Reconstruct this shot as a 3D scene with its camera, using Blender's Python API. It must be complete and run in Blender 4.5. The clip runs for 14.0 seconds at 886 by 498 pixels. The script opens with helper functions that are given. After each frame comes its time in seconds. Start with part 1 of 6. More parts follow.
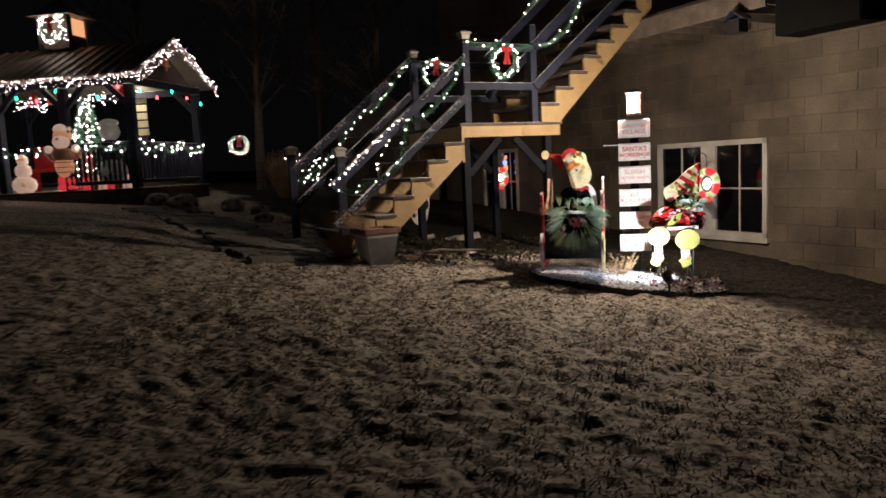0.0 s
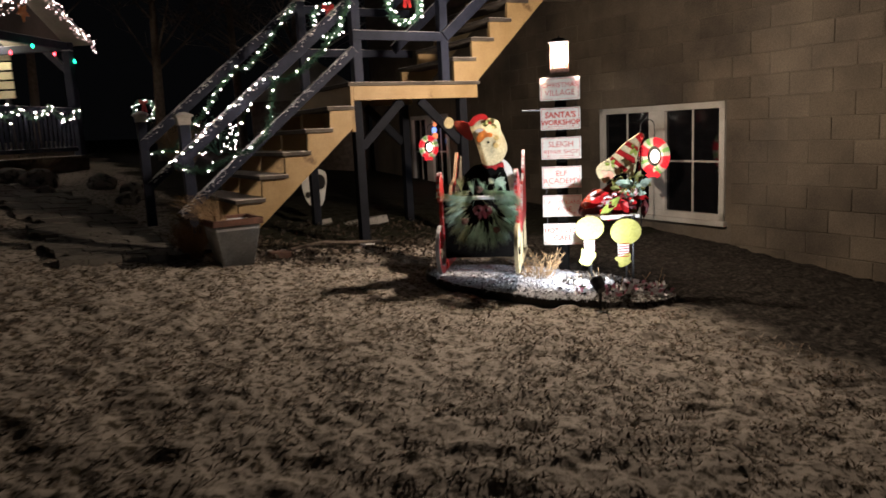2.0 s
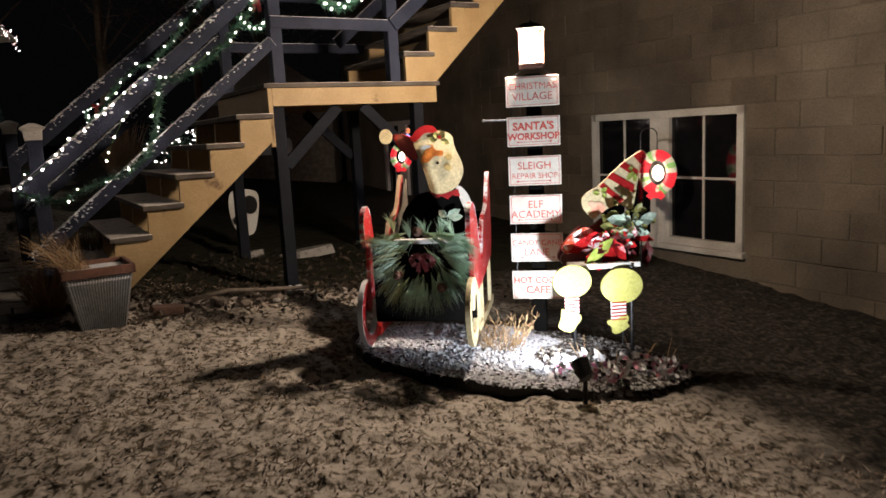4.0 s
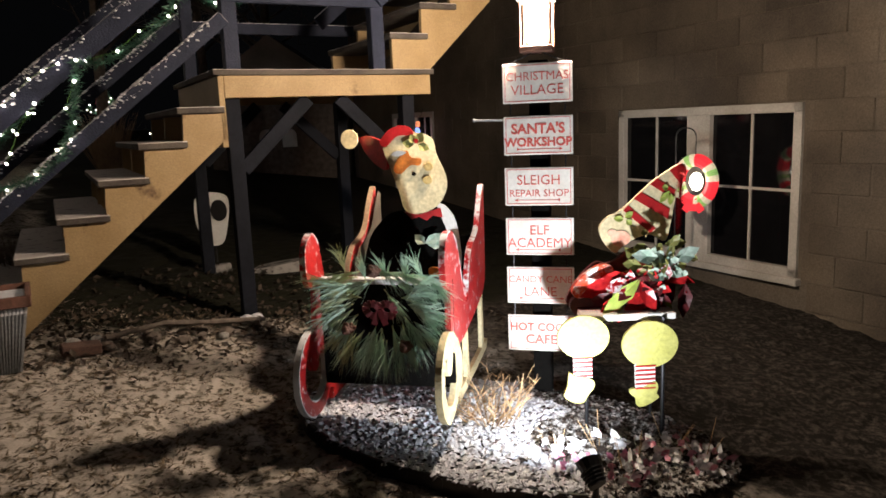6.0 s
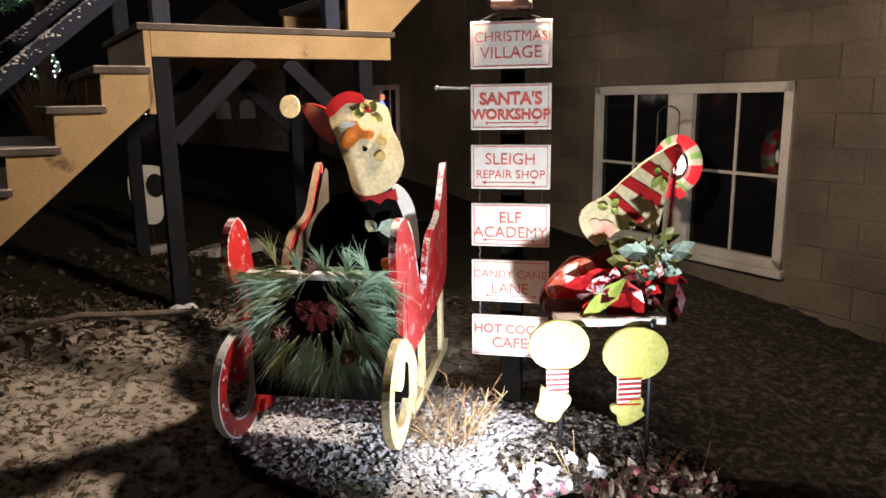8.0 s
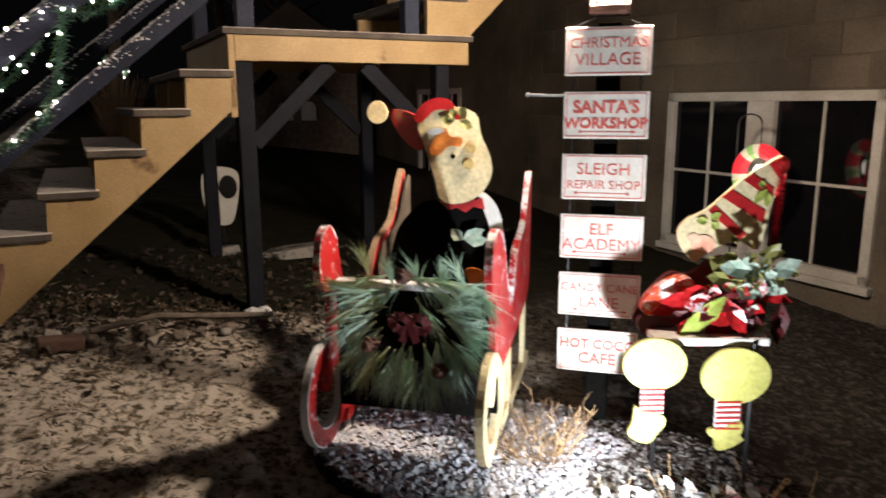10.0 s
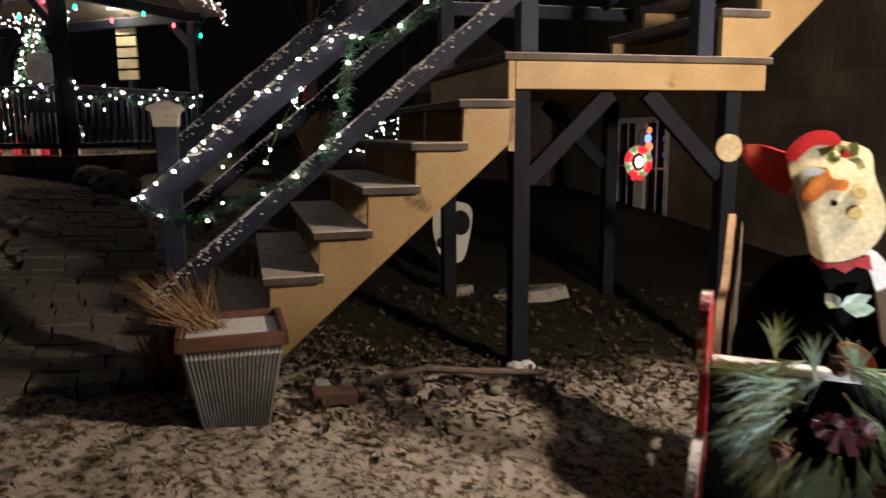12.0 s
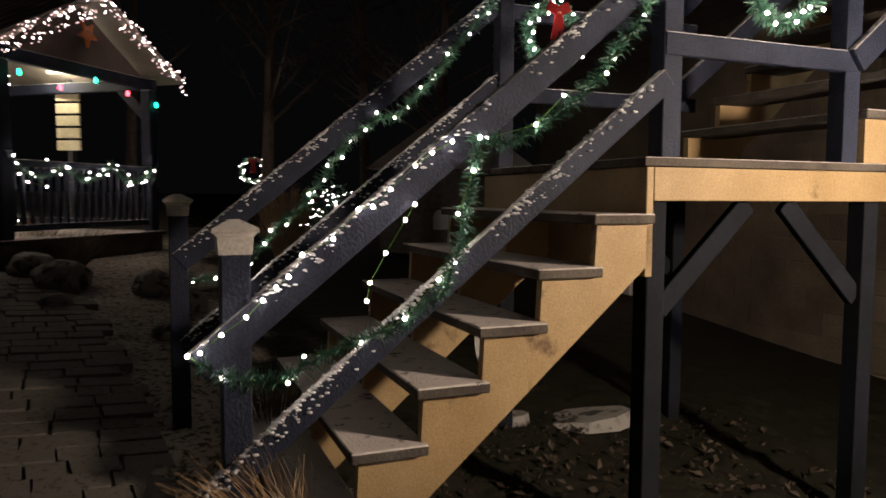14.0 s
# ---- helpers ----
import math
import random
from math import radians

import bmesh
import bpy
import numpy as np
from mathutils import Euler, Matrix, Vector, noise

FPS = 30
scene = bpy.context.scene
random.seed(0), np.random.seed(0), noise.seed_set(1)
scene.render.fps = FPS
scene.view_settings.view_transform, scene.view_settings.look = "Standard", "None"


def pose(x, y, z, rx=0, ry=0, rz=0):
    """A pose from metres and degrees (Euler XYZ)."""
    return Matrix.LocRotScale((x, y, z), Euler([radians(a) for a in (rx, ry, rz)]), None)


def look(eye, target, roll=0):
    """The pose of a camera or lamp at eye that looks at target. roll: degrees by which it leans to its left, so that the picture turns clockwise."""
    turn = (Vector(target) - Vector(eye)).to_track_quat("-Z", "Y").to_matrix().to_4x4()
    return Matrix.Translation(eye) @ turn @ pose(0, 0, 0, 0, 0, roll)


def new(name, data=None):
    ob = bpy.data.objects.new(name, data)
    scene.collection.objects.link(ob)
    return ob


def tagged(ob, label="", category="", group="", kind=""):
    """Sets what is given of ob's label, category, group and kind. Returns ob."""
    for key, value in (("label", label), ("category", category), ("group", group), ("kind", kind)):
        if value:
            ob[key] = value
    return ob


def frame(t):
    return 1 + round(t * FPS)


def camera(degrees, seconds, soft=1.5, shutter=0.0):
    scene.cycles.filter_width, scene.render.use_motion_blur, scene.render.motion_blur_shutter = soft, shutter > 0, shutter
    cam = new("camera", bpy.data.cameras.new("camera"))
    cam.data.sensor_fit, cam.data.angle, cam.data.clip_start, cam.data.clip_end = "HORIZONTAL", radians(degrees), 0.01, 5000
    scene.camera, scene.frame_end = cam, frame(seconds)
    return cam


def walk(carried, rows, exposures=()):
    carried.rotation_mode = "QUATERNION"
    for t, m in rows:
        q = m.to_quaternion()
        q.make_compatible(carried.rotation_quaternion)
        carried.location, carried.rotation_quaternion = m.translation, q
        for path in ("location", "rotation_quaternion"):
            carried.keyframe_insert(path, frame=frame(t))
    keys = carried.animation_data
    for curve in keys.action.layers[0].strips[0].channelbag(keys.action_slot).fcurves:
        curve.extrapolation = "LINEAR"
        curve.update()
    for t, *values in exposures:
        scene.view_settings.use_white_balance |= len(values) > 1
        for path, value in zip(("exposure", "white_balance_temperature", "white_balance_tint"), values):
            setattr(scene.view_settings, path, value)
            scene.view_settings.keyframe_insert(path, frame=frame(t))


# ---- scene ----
cam = camera(62.8, 14.0, soft=1.6, shutter=0.5)
PATH = [
    (0, (0.266, 0.598, 1.498), (0.216, 2.584, 1.272), -2.8),
    (0.5, (0.478, 1.043, 1.465), (0.459, 3.028, 1.226), -2.7),
    (1, (0.665, 1.451, 1.452), (0.66, 3.434, 1.185), -2.7),
    (1.5, (0.826, 1.9, 1.458), (0.833, 3.875, 1.144), -2.9),
    (2, (0.947, 2.315, 1.51), (1.002, 4.288, 1.186), -2.9),
    (2.5, (1.136, 2.742, 1.54), (1.226, 4.716, 1.23), -3.0),
    (3, (1.246, 3.128, 1.543), (1.362, 5.099, 1.226), -3.1),
    (5.5, (1.65, 4.736, 1.639), (1.603, 6.709, 1.318), -2.9),
    (6, (1.699, 4.91, 1.629), (1.683, 6.88, 1.286), -2.3),
    (6.5, (1.685, 5.12, 1.627), (1.713, 7.089, 1.276), -1.6),
    (7, (1.751, 5.298, 1.609), (1.827, 7.261, 1.233), -0.9),
    (9.5, (1.734, 5.452, 1.582), (1.748, 7.409, 1.169), -0.4),
    (10, (1.59, 5.48, 1.606), (1.531, 7.439, 1.209), -0.3),
    (10.5, (1.449, 5.512, 1.614), (1.294, 7.47, 1.236), -0.2),
    (11, (1.263, 5.601, 1.621), (0.989, 7.548, 1.257), -0.4),
    (11.5, (1.053, 5.747, 1.639), (0.674, 7.679, 1.286), -0.3),
    (12, (0.839, 5.874, 1.63), (0.387, 7.796, 1.31), -0.5),
    (12.5, (0.57, 6.004, 1.673), (0.107, 7.931, 1.407), -0.3),
    (13, (0.377, 6.186, 1.675), (-0.048, 8.132, 1.493), -0.3),
    (13.5, (0.187, 6.347, 1.763), (-0.2, 8.305, 1.625), -0.1),
    (14, (-0.119, 6.51, 1.842), (-0.354, 8.491, 1.698), 0.3),
]
walk(cam, [(t, look(eye, target, roll)) for t, eye, target, roll in PATH],
     exposures=[(0.0, 0.2, 6150, 10), (2.0, 0.0, 6150, 10), (3.0, -0.1, 6150, 10), (5.5, 0.0, 6150, 10), (11.5, 0.0, 6150, 10), (12.5, 0.15, 6150, 10), (14.0, 0.27, 6150, 10)])

# ---- world and light ----
scene.view_settings.exposure = 0.0
world = bpy.data.worlds.new("night")
scene.world = world
world.use_nodes = True
world.node_tree.nodes["Background"].inputs[0].default_value = (0.42, 0.42, 0.45, 1)
world.node_tree.nodes["Background"].inputs[1].default_value = 0.0035


def lamp(name, kind, at, watts, colour, radius=0.05, aim=None, cone=120, blend=0.5):
    data = bpy.data.lights.new(name, kind)
    data.energy, data.color = watts, colour
    data.shadow_soft_size = radius
    if kind == "SPOT":
        data.spot_size, data.spot_blend = radians(cone), blend
    ob = new(name, data)
    ob.matrix_world = look(at, aim) if aim else pose(*at)
    return ob


LANTERN = (2.135, 8.37, 2.075)
SPOT = (2.18, 7.42, 0.42)
lamp("lantern_light", "POINT", LANTERN, 340, (1.0, 0.78, 0.58), 0.075)
lamp("flood_light", "SPOT", SPOT, 108, (0.97, 0.985, 1.0), 0.025, (2.02, 8.15, 0.88), 146, 1.0)

# ---- materials ----


def mat(name, col, col2=None, rough=0.7, metal=0.0, scale=8.0, detail=6.0, bump=0.2, fine=60.0, spread=0.25, random=0.0, emit=None, stretch=(1, 1, 1), edges=(0.35, 0.65), spec=0.4, placed=False):
    """A surface with broad stains, fine grain and relief, in object metres."""
    m = bpy.data.materials.new(name)
    m.use_nodes = True
    nt = m.node_tree
    n, l = nt.nodes, nt.links
    b = n["Principled BSDF"]
    b.inputs["Roughness"].default_value, b.inputs["Metallic"].default_value, b.inputs["Specular IOR Level"].default_value = rough, metal, spec
    tc, mp = n.new("ShaderNodeTexCoord"), n.new("ShaderNodeMapping")
    mp.inputs["Scale"].default_value = stretch
    if placed:
        l.new(n.new("ShaderNodeNewGeometry").outputs["Position"], mp.inputs["Vector"])
    else:
        l.new(tc.outputs["Object"], mp.inputs["Vector"])
    a, f = n.new("ShaderNodeTexNoise"), n.new("ShaderNodeTexNoise")
    a.inputs["Scale"].default_value, a.inputs["Detail"].default_value = scale, detail
    f.inputs["Scale"].default_value, f.inputs["Detail"].default_value = fine, 4.0
    for t in (a, f):
        l.new(mp.outputs["Vector"], t.inputs["Vector"])
    ramp = n.new("ShaderNodeValToRGB")
    ramp.color_ramp.elements[0].position, ramp.color_ramp.elements[1].position = edges
    ramp.color_ramp.elements[0].color = (*col, 1)
    ramp.color_ramp.elements[1].color = (*(col2 or [c * (1 - spread) for c in col]), 1)
    l.new(a.outputs["Fac"], ramp.inputs["Fac"])
    out = ramp.outputs["Color"]
    grain = n.new("ShaderNodeMix")
    grain.data_type, grain.blend_type = "RGBA", "MULTIPLY"
    grain.inputs["Factor"].default_value = 1.0
    g2 = n.new("ShaderNodeMapRange")
    g2.inputs["From Min"].default_value, g2.inputs["From Max"].default_value = 0.3, 0.7
    g2.inputs["To Min"].default_value, g2.inputs["To Max"].default_value = 1 - spread, 1 + spread * 0.4
    l.new(f.outputs["Fac"], g2.inputs["Value"])
    l.new(out, grain.inputs["A"])
    l.new(g2.outputs["Result"], grain.inputs["B"])
    out = grain.outputs["Result"]
    if random:
        oi, r2, h = n.new("ShaderNodeObjectInfo"), n.new("ShaderNodeMapRange"), n.new("ShaderNodeHueSaturation")
        r2.inputs["To Min"].default_value, r2.inputs["To Max"].default_value = 1 - random, 1 + random
        l.new(oi.outputs["Random"], r2.inputs["Value"])
        l.new(r2.outputs["Result"], h.inputs["Value"])
        l.new(out, h.inputs["Color"])
        out = h.outputs["Color"]
    l.new(out, b.inputs["Base Color"])
    if bump:
        bp = n.new("ShaderNodeBump")
        bp.inputs["Strength"].default_value, bp.inputs["Distance"].default_value = bump, 0.01
        l.new(f.outputs["Fac"], bp.inputs["Height"])
        l.new(bp.outputs["Normal"], b.inputs["Normal"])
    if emit:
        b.inputs["Emission Color"].default_value = (*emit[0], 1)
        b.inputs["Emission Strength"].default_value = emit[1]
    return m


def glow(name, col, strength):
    return mat(name, [min(1, c) for c in col], rough=0.4, bump=0, emit=(col, strength))


def frosted(name, base, base2, snow, amount=0.5, scale=25.0, rough=0.85, fine=90.0, up=True, bump=0.5, spec=0.15):
    """A surface with snow or frost lying in patches on its upward faces."""
    m = mat(name, base, base2, rough=rough, scale=6, fine=fine, bump=bump, spec=spec)
    nt = m.node_tree
    n, l = nt.nodes, nt.links
    b = n["Principled BSDF"]
    src = b.inputs["Base Color"].links[0].from_socket
    tc, nz = n.new("ShaderNodeTexCoord"), n.new("ShaderNodeTexNoise")
    nz.inputs["Scale"].default_value, nz.inputs["Detail"].default_value, nz.inputs["Roughness"].default_value = scale, 8, 0.65
    l.new(tc.outputs["Object"], nz.inputs["Vector"])
    fac = n.new("ShaderNodeMapRange")
    fac.inputs["From Min"].default_value, fac.inputs["From Max"].default_value = 0.62 - amount * 0.35, 0.72 - amount * 0.35
    l.new(nz.outputs["Fac"], fac.inputs["Value"])
    out = fac.outputs["Result"]
    if up:
        geo, sep, rng, mul = n.new("ShaderNodeNewGeometry"), n.new("ShaderNodeSeparateXYZ"), n.new("ShaderNodeMapRange"), n.new("ShaderNodeMath")
        l.new(geo.outputs["Normal"], sep.inputs[0])
        rng.inputs["From Min"].default_value, rng.inputs["From Max"].default_value = 0.35, 0.7
        l.new(sep.outputs["Z"], rng.inputs["Value"])
        mul.operation = "MULTIPLY"
        l.new(out, mul.inputs[0])
        l.new(rng.outputs["Result"], mul.inputs[1])
        out = mul.outputs[0]
    mx = n.new("ShaderNodeMix")
    mx.data_type = "RGBA"
    l.new(out, mx.inputs["Factor"])
    l.new(src, mx.inputs["A"])
    mx.inputs["B"].default_value = (*snow, 1)
    l.new(mx.outputs["Result"], b.inputs["Base Color"])
    return m


SNOW = (0.72, 0.72, 0.74)
M_GROUND = frosted("frosted_grass", (0.05, 0.04, 0.026), (0.1, 0.08, 0.05), (0.37, 0.325, 0.278), 0.6, 24, up=False)


def add_dark_ground(m):
    """Darker speckled ground along the house and bare dark soil under the stair, with a ragged border, in the ground's
    own metres.
    """
    nt = m.node_tree
    n, l = nt.nodes, nt.links
    b = n["Principled BSDF"]
    src = b.inputs["Base Color"].links[0].from_socket
    tc, nz = n.new("ShaderNodeTexCoord"), n.new("ShaderNodeTexNoise")
    nz.inputs["Scale"].default_value, nz.inputs["Detail"].default_value = 1.6, 8
    l.new(tc.outputs["Object"], nz.inputs["Vector"])

    def side(vx, vy, ox, oy, wide):
        sub, dot, add, rng = n.new("ShaderNodeVectorMath"), n.new("ShaderNodeVectorMath"), n.new("ShaderNodeMath"), n.new("ShaderNodeMapRange")
        sub.operation, dot.operation, add.operation = "SUBTRACT", "DOT_PRODUCT", "MULTIPLY_ADD"
        sub.inputs[1].default_value, dot.inputs[1].default_value = (ox, oy, 0), (vx, vy, 0)
        l.new(tc.outputs["Object"], sub.inputs[0])
        l.new(sub.outputs[0], dot.inputs[0])
        l.new(nz.outputs["Fac"], add.inputs[0])
        add.inputs[1].default_value = 1.4
        l.new(dot.outputs["Value"], add.inputs[2])
        rng.inputs["From Min"].default_value, rng.inputs["From Max"].default_value = 0.7 - wide, 0.7 + wide
        l.new(add.outputs[0], rng.inputs["Value"])
        return rng.outputs["Result"]

    speck, frost = n.new("ShaderNodeTexNoise"), n.new("ShaderNodeValToRGB")
    speck.inputs["Scale"].default_value, speck.inputs["Detail"].default_value, speck.inputs["Roughness"].default_value = 26.0, 8, 0.7
    l.new(tc.outputs["Object"], speck.inputs["Vector"])
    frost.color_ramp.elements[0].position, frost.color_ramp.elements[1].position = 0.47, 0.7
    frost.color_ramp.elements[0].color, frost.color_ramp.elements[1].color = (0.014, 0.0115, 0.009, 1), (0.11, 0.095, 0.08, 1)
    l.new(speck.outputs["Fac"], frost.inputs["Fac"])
    # towards the house the ground turns darker, with paler specks
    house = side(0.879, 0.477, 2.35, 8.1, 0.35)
    under = side(-0.477, 0.879, 0.335, 9.35, 0.12)
    foot = side(0.879, 0.477, -0.7, 8.87, 0.12)
    both = n.new("ShaderNodeMath")
    both.operation = "MULTIPLY"
    l.new(under, both.inputs[0])
    l.new(foot, both.inputs[1])
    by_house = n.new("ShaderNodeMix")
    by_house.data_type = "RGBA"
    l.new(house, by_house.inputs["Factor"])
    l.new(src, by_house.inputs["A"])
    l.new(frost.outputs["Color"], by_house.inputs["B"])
    dark = n.new("ShaderNodeMix")
    dark.data_type = "RGBA"
    l.new(nz.outputs["Fac"], dark.inputs["Factor"])
    dark.inputs["A"].default_value, dark.inputs["B"].default_value = (0.007, 0.0065, 0.0035, 1), (0.017, 0.016, 0.009, 1)
    mx = n.new("ShaderNodeMix")
    mx.data_type = "RGBA"
    l.new(both.outputs[0], mx.inputs["Factor"])
    l.new(by_house.outputs["Result"], mx.inputs["A"])
    l.new(dark.outputs["Result"], mx.inputs["B"])
    l.new(mx.outputs["Result"], b.inputs["Base Color"])


add_dark_ground(M_GROUND)
M_BLOCK = mat("concrete_block", (0.15, 0.122, 0.09), (0.07, 0.058, 0.046), rough=0.9, scale=1.1, detail=9, fine=70, random=0.17, bump=0.6, spec=0.12, placed=True)
M_MORTAR = mat("mortar", (0.15, 0.125, 0.095), (0.085, 0.07, 0.055), rough=0.95, scale=1.1, bump=0.4, spec=0.12)
M_FRAME = mat("weathered_white_paint", (0.5, 0.48, 0.44), (0.38, 0.36, 0.32), rough=0.6, scale=4, bump=0.1, spread=0.18)
M_WHITE = mat("white_paint", (0.72, 0.71, 0.67), (0.6, 0.58, 0.53), rough=0.5, scale=5, bump=0.08, spread=0.12)
M_DARKGLASS = mat("dark_room_glass", (0.006, 0.006, 0.007), rough=0.06, bump=0)
M_WOOD = frosted("yellow_pine", (0.34, 0.235, 0.115), (0.29, 0.195, 0.09), (0.075, 0.04, 0.02), 0.03, 4.2, rough=0.6, fine=150, up=False, bump=0.12, spec=0.3)
M_WOOD_DARK = mat("weathered_board", (0.13, 0.105, 0.08), (0.075, 0.06, 0.048), rough=0.8, scale=5, fine=40)
M_BLUE = frosted("blue_grey_paint", (0.024, 0.028, 0.048), (0.014, 0.017, 0.03), (0.6, 0.58, 0.58), 0.85, 26, rough=0.6)
M_DARKPOST = mat("dark_stained_post", (0.012, 0.013, 0.018), (0.008, 0.009, 0.012), rough=0.75, scale=6, fine=40, spec=0.08)
M_PINE_PALE = mat("pale_pine_needles", (0.5, 0.5, 0.28), (0.36, 0.44, 0.25), rough=0.5, scale=14, bump=0)
M_TREAD = frosted("tread_board", (0.10, 0.085, 0.07), (0.06, 0.05, 0.045), (0.5, 0.45, 0.42), 0.85, 16)
M_RED = mat("red_paint", (0.42, 0.02, 0.02), (0.33, 0.012, 0.015), rough=0.35, scale=7, bump=0.1)
M_CREAM = mat("cream_paint", (0.72, 0.62, 0.38), (0.62, 0.52, 0.3), rough=0.5, scale=9, bump=0.1)
M_BLACK = mat("black_paint", (0.014, 0.013, 0.013), rough=0.5, bump=0.1)
M_SIGN = mat("sign_enamel", (0.78, 0.75, 0.68), (0.68, 0.64, 0.56), rough=0.4, scale=9, bump=0.05, spread=0.1)
M_SIGNRED = mat("sign_red", (0.68, 0.13, 0.1), (0.55, 0.1, 0.08), rough=0.5, scale=12, bump=0)
M_ZINC = mat("corrugated_zinc", (0.35, 0.36, 0.37), (0.24, 0.25, 0.26), rough=0.42, metal=0.75, scale=6, bump=0.05)
M_RUST = mat("rusty_rim", (0.16, 0.07, 0.045), (0.1, 0.05, 0.035), rough=0.7, scale=12)
M_PINE = mat("pine_needles", (0.4, 0.58, 0.44), (0.52, 0.67, 0.54), rough=0.5, scale=14, bump=0, random=0.2)
M_GARLAND = mat("tinsel_garland", (0.035, 0.1, 0.065), (0.06, 0.15, 0.1), rough=0.45, scale=14, bump=0)
M_BULB = glow("warm_white_bulb", (1.0, 0.82, 0.66), 55)
M_BULB_PINK = glow("icicle_bulb", (1.0, 0.74, 0.66), 22)
M_BULB_ROSE = glow("rose_icicle_bulb", (1.0, 0.66, 0.6), 1.4)
M_BULB_RED = glow("red_bulb", (1.0, 0.05, 0.07), 9)
M_BULB_GREEN = glow("green_bulb", (0.03, 0.9, 0.4), 8)
M_ORANGE = mat("orange_paint", (0.62, 0.2, 0.03), (0.5, 0.13, 0.02), rough=0.45, scale=20)
M_GOLD = mat("gold_ornament", (0.62, 0.47, 0.2), (0.5, 0.36, 0.13), rough=0.35, metal=0.1, scale=20)
M_TINSEL = mat("red_tinsel", (0.4, 0.012, 0.02), (0.2, 0.006, 0.01), rough=0.2, metal=0.5, scale=60)
M_FROSTLEAF = mat("frosted_leaf", (0.5, 0.58, 0.5), (0.3, 0.42, 0.32), rough=0.4, scale=40)
M_HOLLY = mat("lime_leaf", (0.4, 0.46, 0.1), (0.26, 0.32, 0.06), rough=0.45, scale=30)
M_MULCH = frosted("mulch", (0.022, 0.017, 0.014), (0.04, 0.03, 0.022), SNOW, 0.75, 18, up=False)
# mulch and chips with less snow, its colour greyed for shade beyond the beam
M_MULCH_DIM = frosted("dim_mulch", (0.022, 0.017, 0.014), (0.04, 0.03, 0.022), (0.3, 0.28, 0.26), 0.4, 26, up=False)
M_CHUNK_DIM = frosted("dim_mulch_chip", (0.03, 0.022, 0.018), (0.05, 0.038, 0.03), (0.4, 0.39, 0.38), 0.45, 30)
M_ROSE_LEAF = mat("rose_leaf", (0.6, 0.3, 0.38), (0.5, 0.16, 0.26), rough=0.5, scale=30)
M_CHUNK = frosted("mulch_chip", (0.03, 0.022, 0.018), (0.05, 0.038, 0.03), (0.56, 0.57, 0.62), 1.0, 30)
M_STONE = frosted("path_stone", (0.07, 0.064, 0.058), (0.04, 0.037, 0.034), (0.27, 0.255, 0.235), 0.6, 9, up=False)
M_PAVER = frosted("snowy_paver", (0.085, 0.075, 0.064), (0.055, 0.048, 0.042), (0.15, 0.137, 0.12), 0.75, 30, up=False)
# darker leaf colour, for the litter under the stair
M_DARKLEAF = mat("dark_dead_leaf", (0.06, 0.04, 0.024), (0.025, 0.018, 0.012), rough=0.7, scale=10, bump=0)
M_LEAF = mat("dead_leaf", (0.2, 0.145, 0.09), (0.1, 0.075, 0.05), rough=0.8, scale=10, bump=0)
M_LEAFBRICK = mat("old_brick", (0.1, 0.055, 0.04), (0.06, 0.035, 0.027), rough=0.9, scale=14)
M_FROSTTWIG = mat("leaf_crumb", (0.4, 0.35, 0.3), (0.26, 0.2, 0.15), rough=0.85, scale=8, bump=0)
M_BARK = mat("bark", (0.17, 0.135, 0.11), (0.1, 0.08, 0.065), rough=0.9, scale=12)
M_TAN = mat("tan_grass", (0.3, 0.2, 0.11), (0.2, 0.12, 0.07), rough=0.8, scale=10, bump=0)
M_SIDING = mat("siding", (0.15, 0.12, 0.105), (0.1, 0.082, 0.072), rough=0.8, scale=1.5, spec=0.15)
M_SLAT = mat("cream_slat", (0.72, 0.66, 0.45), (0.6, 0.54, 0.36), rough=0.5, scale=6)
M_CANDYLIT = mat("lit_candy_red", (0.6, 0.02, 0.03), rough=0.3, bump=0, emit=((1.0, 0.04, 0.05), 0.8))
M_CANDYPALE = mat("lit_candy_cream", (0.7, 0.66, 0.5), rough=0.3, bump=0, emit=((1.0, 0.82, 0.55), 0.35))
M_CANDYGREEN = mat("lit_candy_green", (0.3, 0.5, 0.15), rough=0.3, bump=0, emit=((0.5, 0.9, 0.25), 0.3))
M_CANDYWHITE = glow("lit_candy_white", (1.0, 0.3, 0.12), 1.2)
M_BLUELIT = glow("lit_blue", (0.25, 0.4, 1.0), 1.6)
M_RINGBULB = glow("ring_bulb", (1.0, 0.85, 0.66), 8)
M_FIGLIT = mat("lit_white_plastic", (0.75, 0.68, 0.6), rough=0.4, bump=0, emit=((1.0, 0.62, 0.45), 0.3))
M_FIGRED = mat("lit_red_plastic", (0.6, 0.05, 0.05), rough=0.4, bump=0, emit=((1.0, 0.06, 0.08), 0.4))
M_FIGTAN = mat("lit_tan_plastic", (0.6, 0.4, 0.22), rough=0.4, bump=0, emit=((1.0, 0.42, 0.2), 0.28))
M_LANTERN = glow("lantern_glass", (1.0, 0.74, 0.42), 2.2)
M_YELLOW = mat("lime_cloth", (0.5, 0.48, 0.14), (0.42, 0.4, 0.1), rough=0.6, scale=14, bump=0.1)
M_GREEN = mat("holly_green", (0.12, 0.26, 0.05), (0.07, 0.17, 0.03), rough=0.45, scale=14)
M_STEEL = mat("dark_metal", (0.03, 0.03, 0.032), rough=0.45, metal=0.6, bump=0.05)
M_ROOF = mat("metal_roof", (0.3, 0.26, 0.22), (0.2, 0.175, 0.15), rough=0.5, metal=0.1, scale=2)
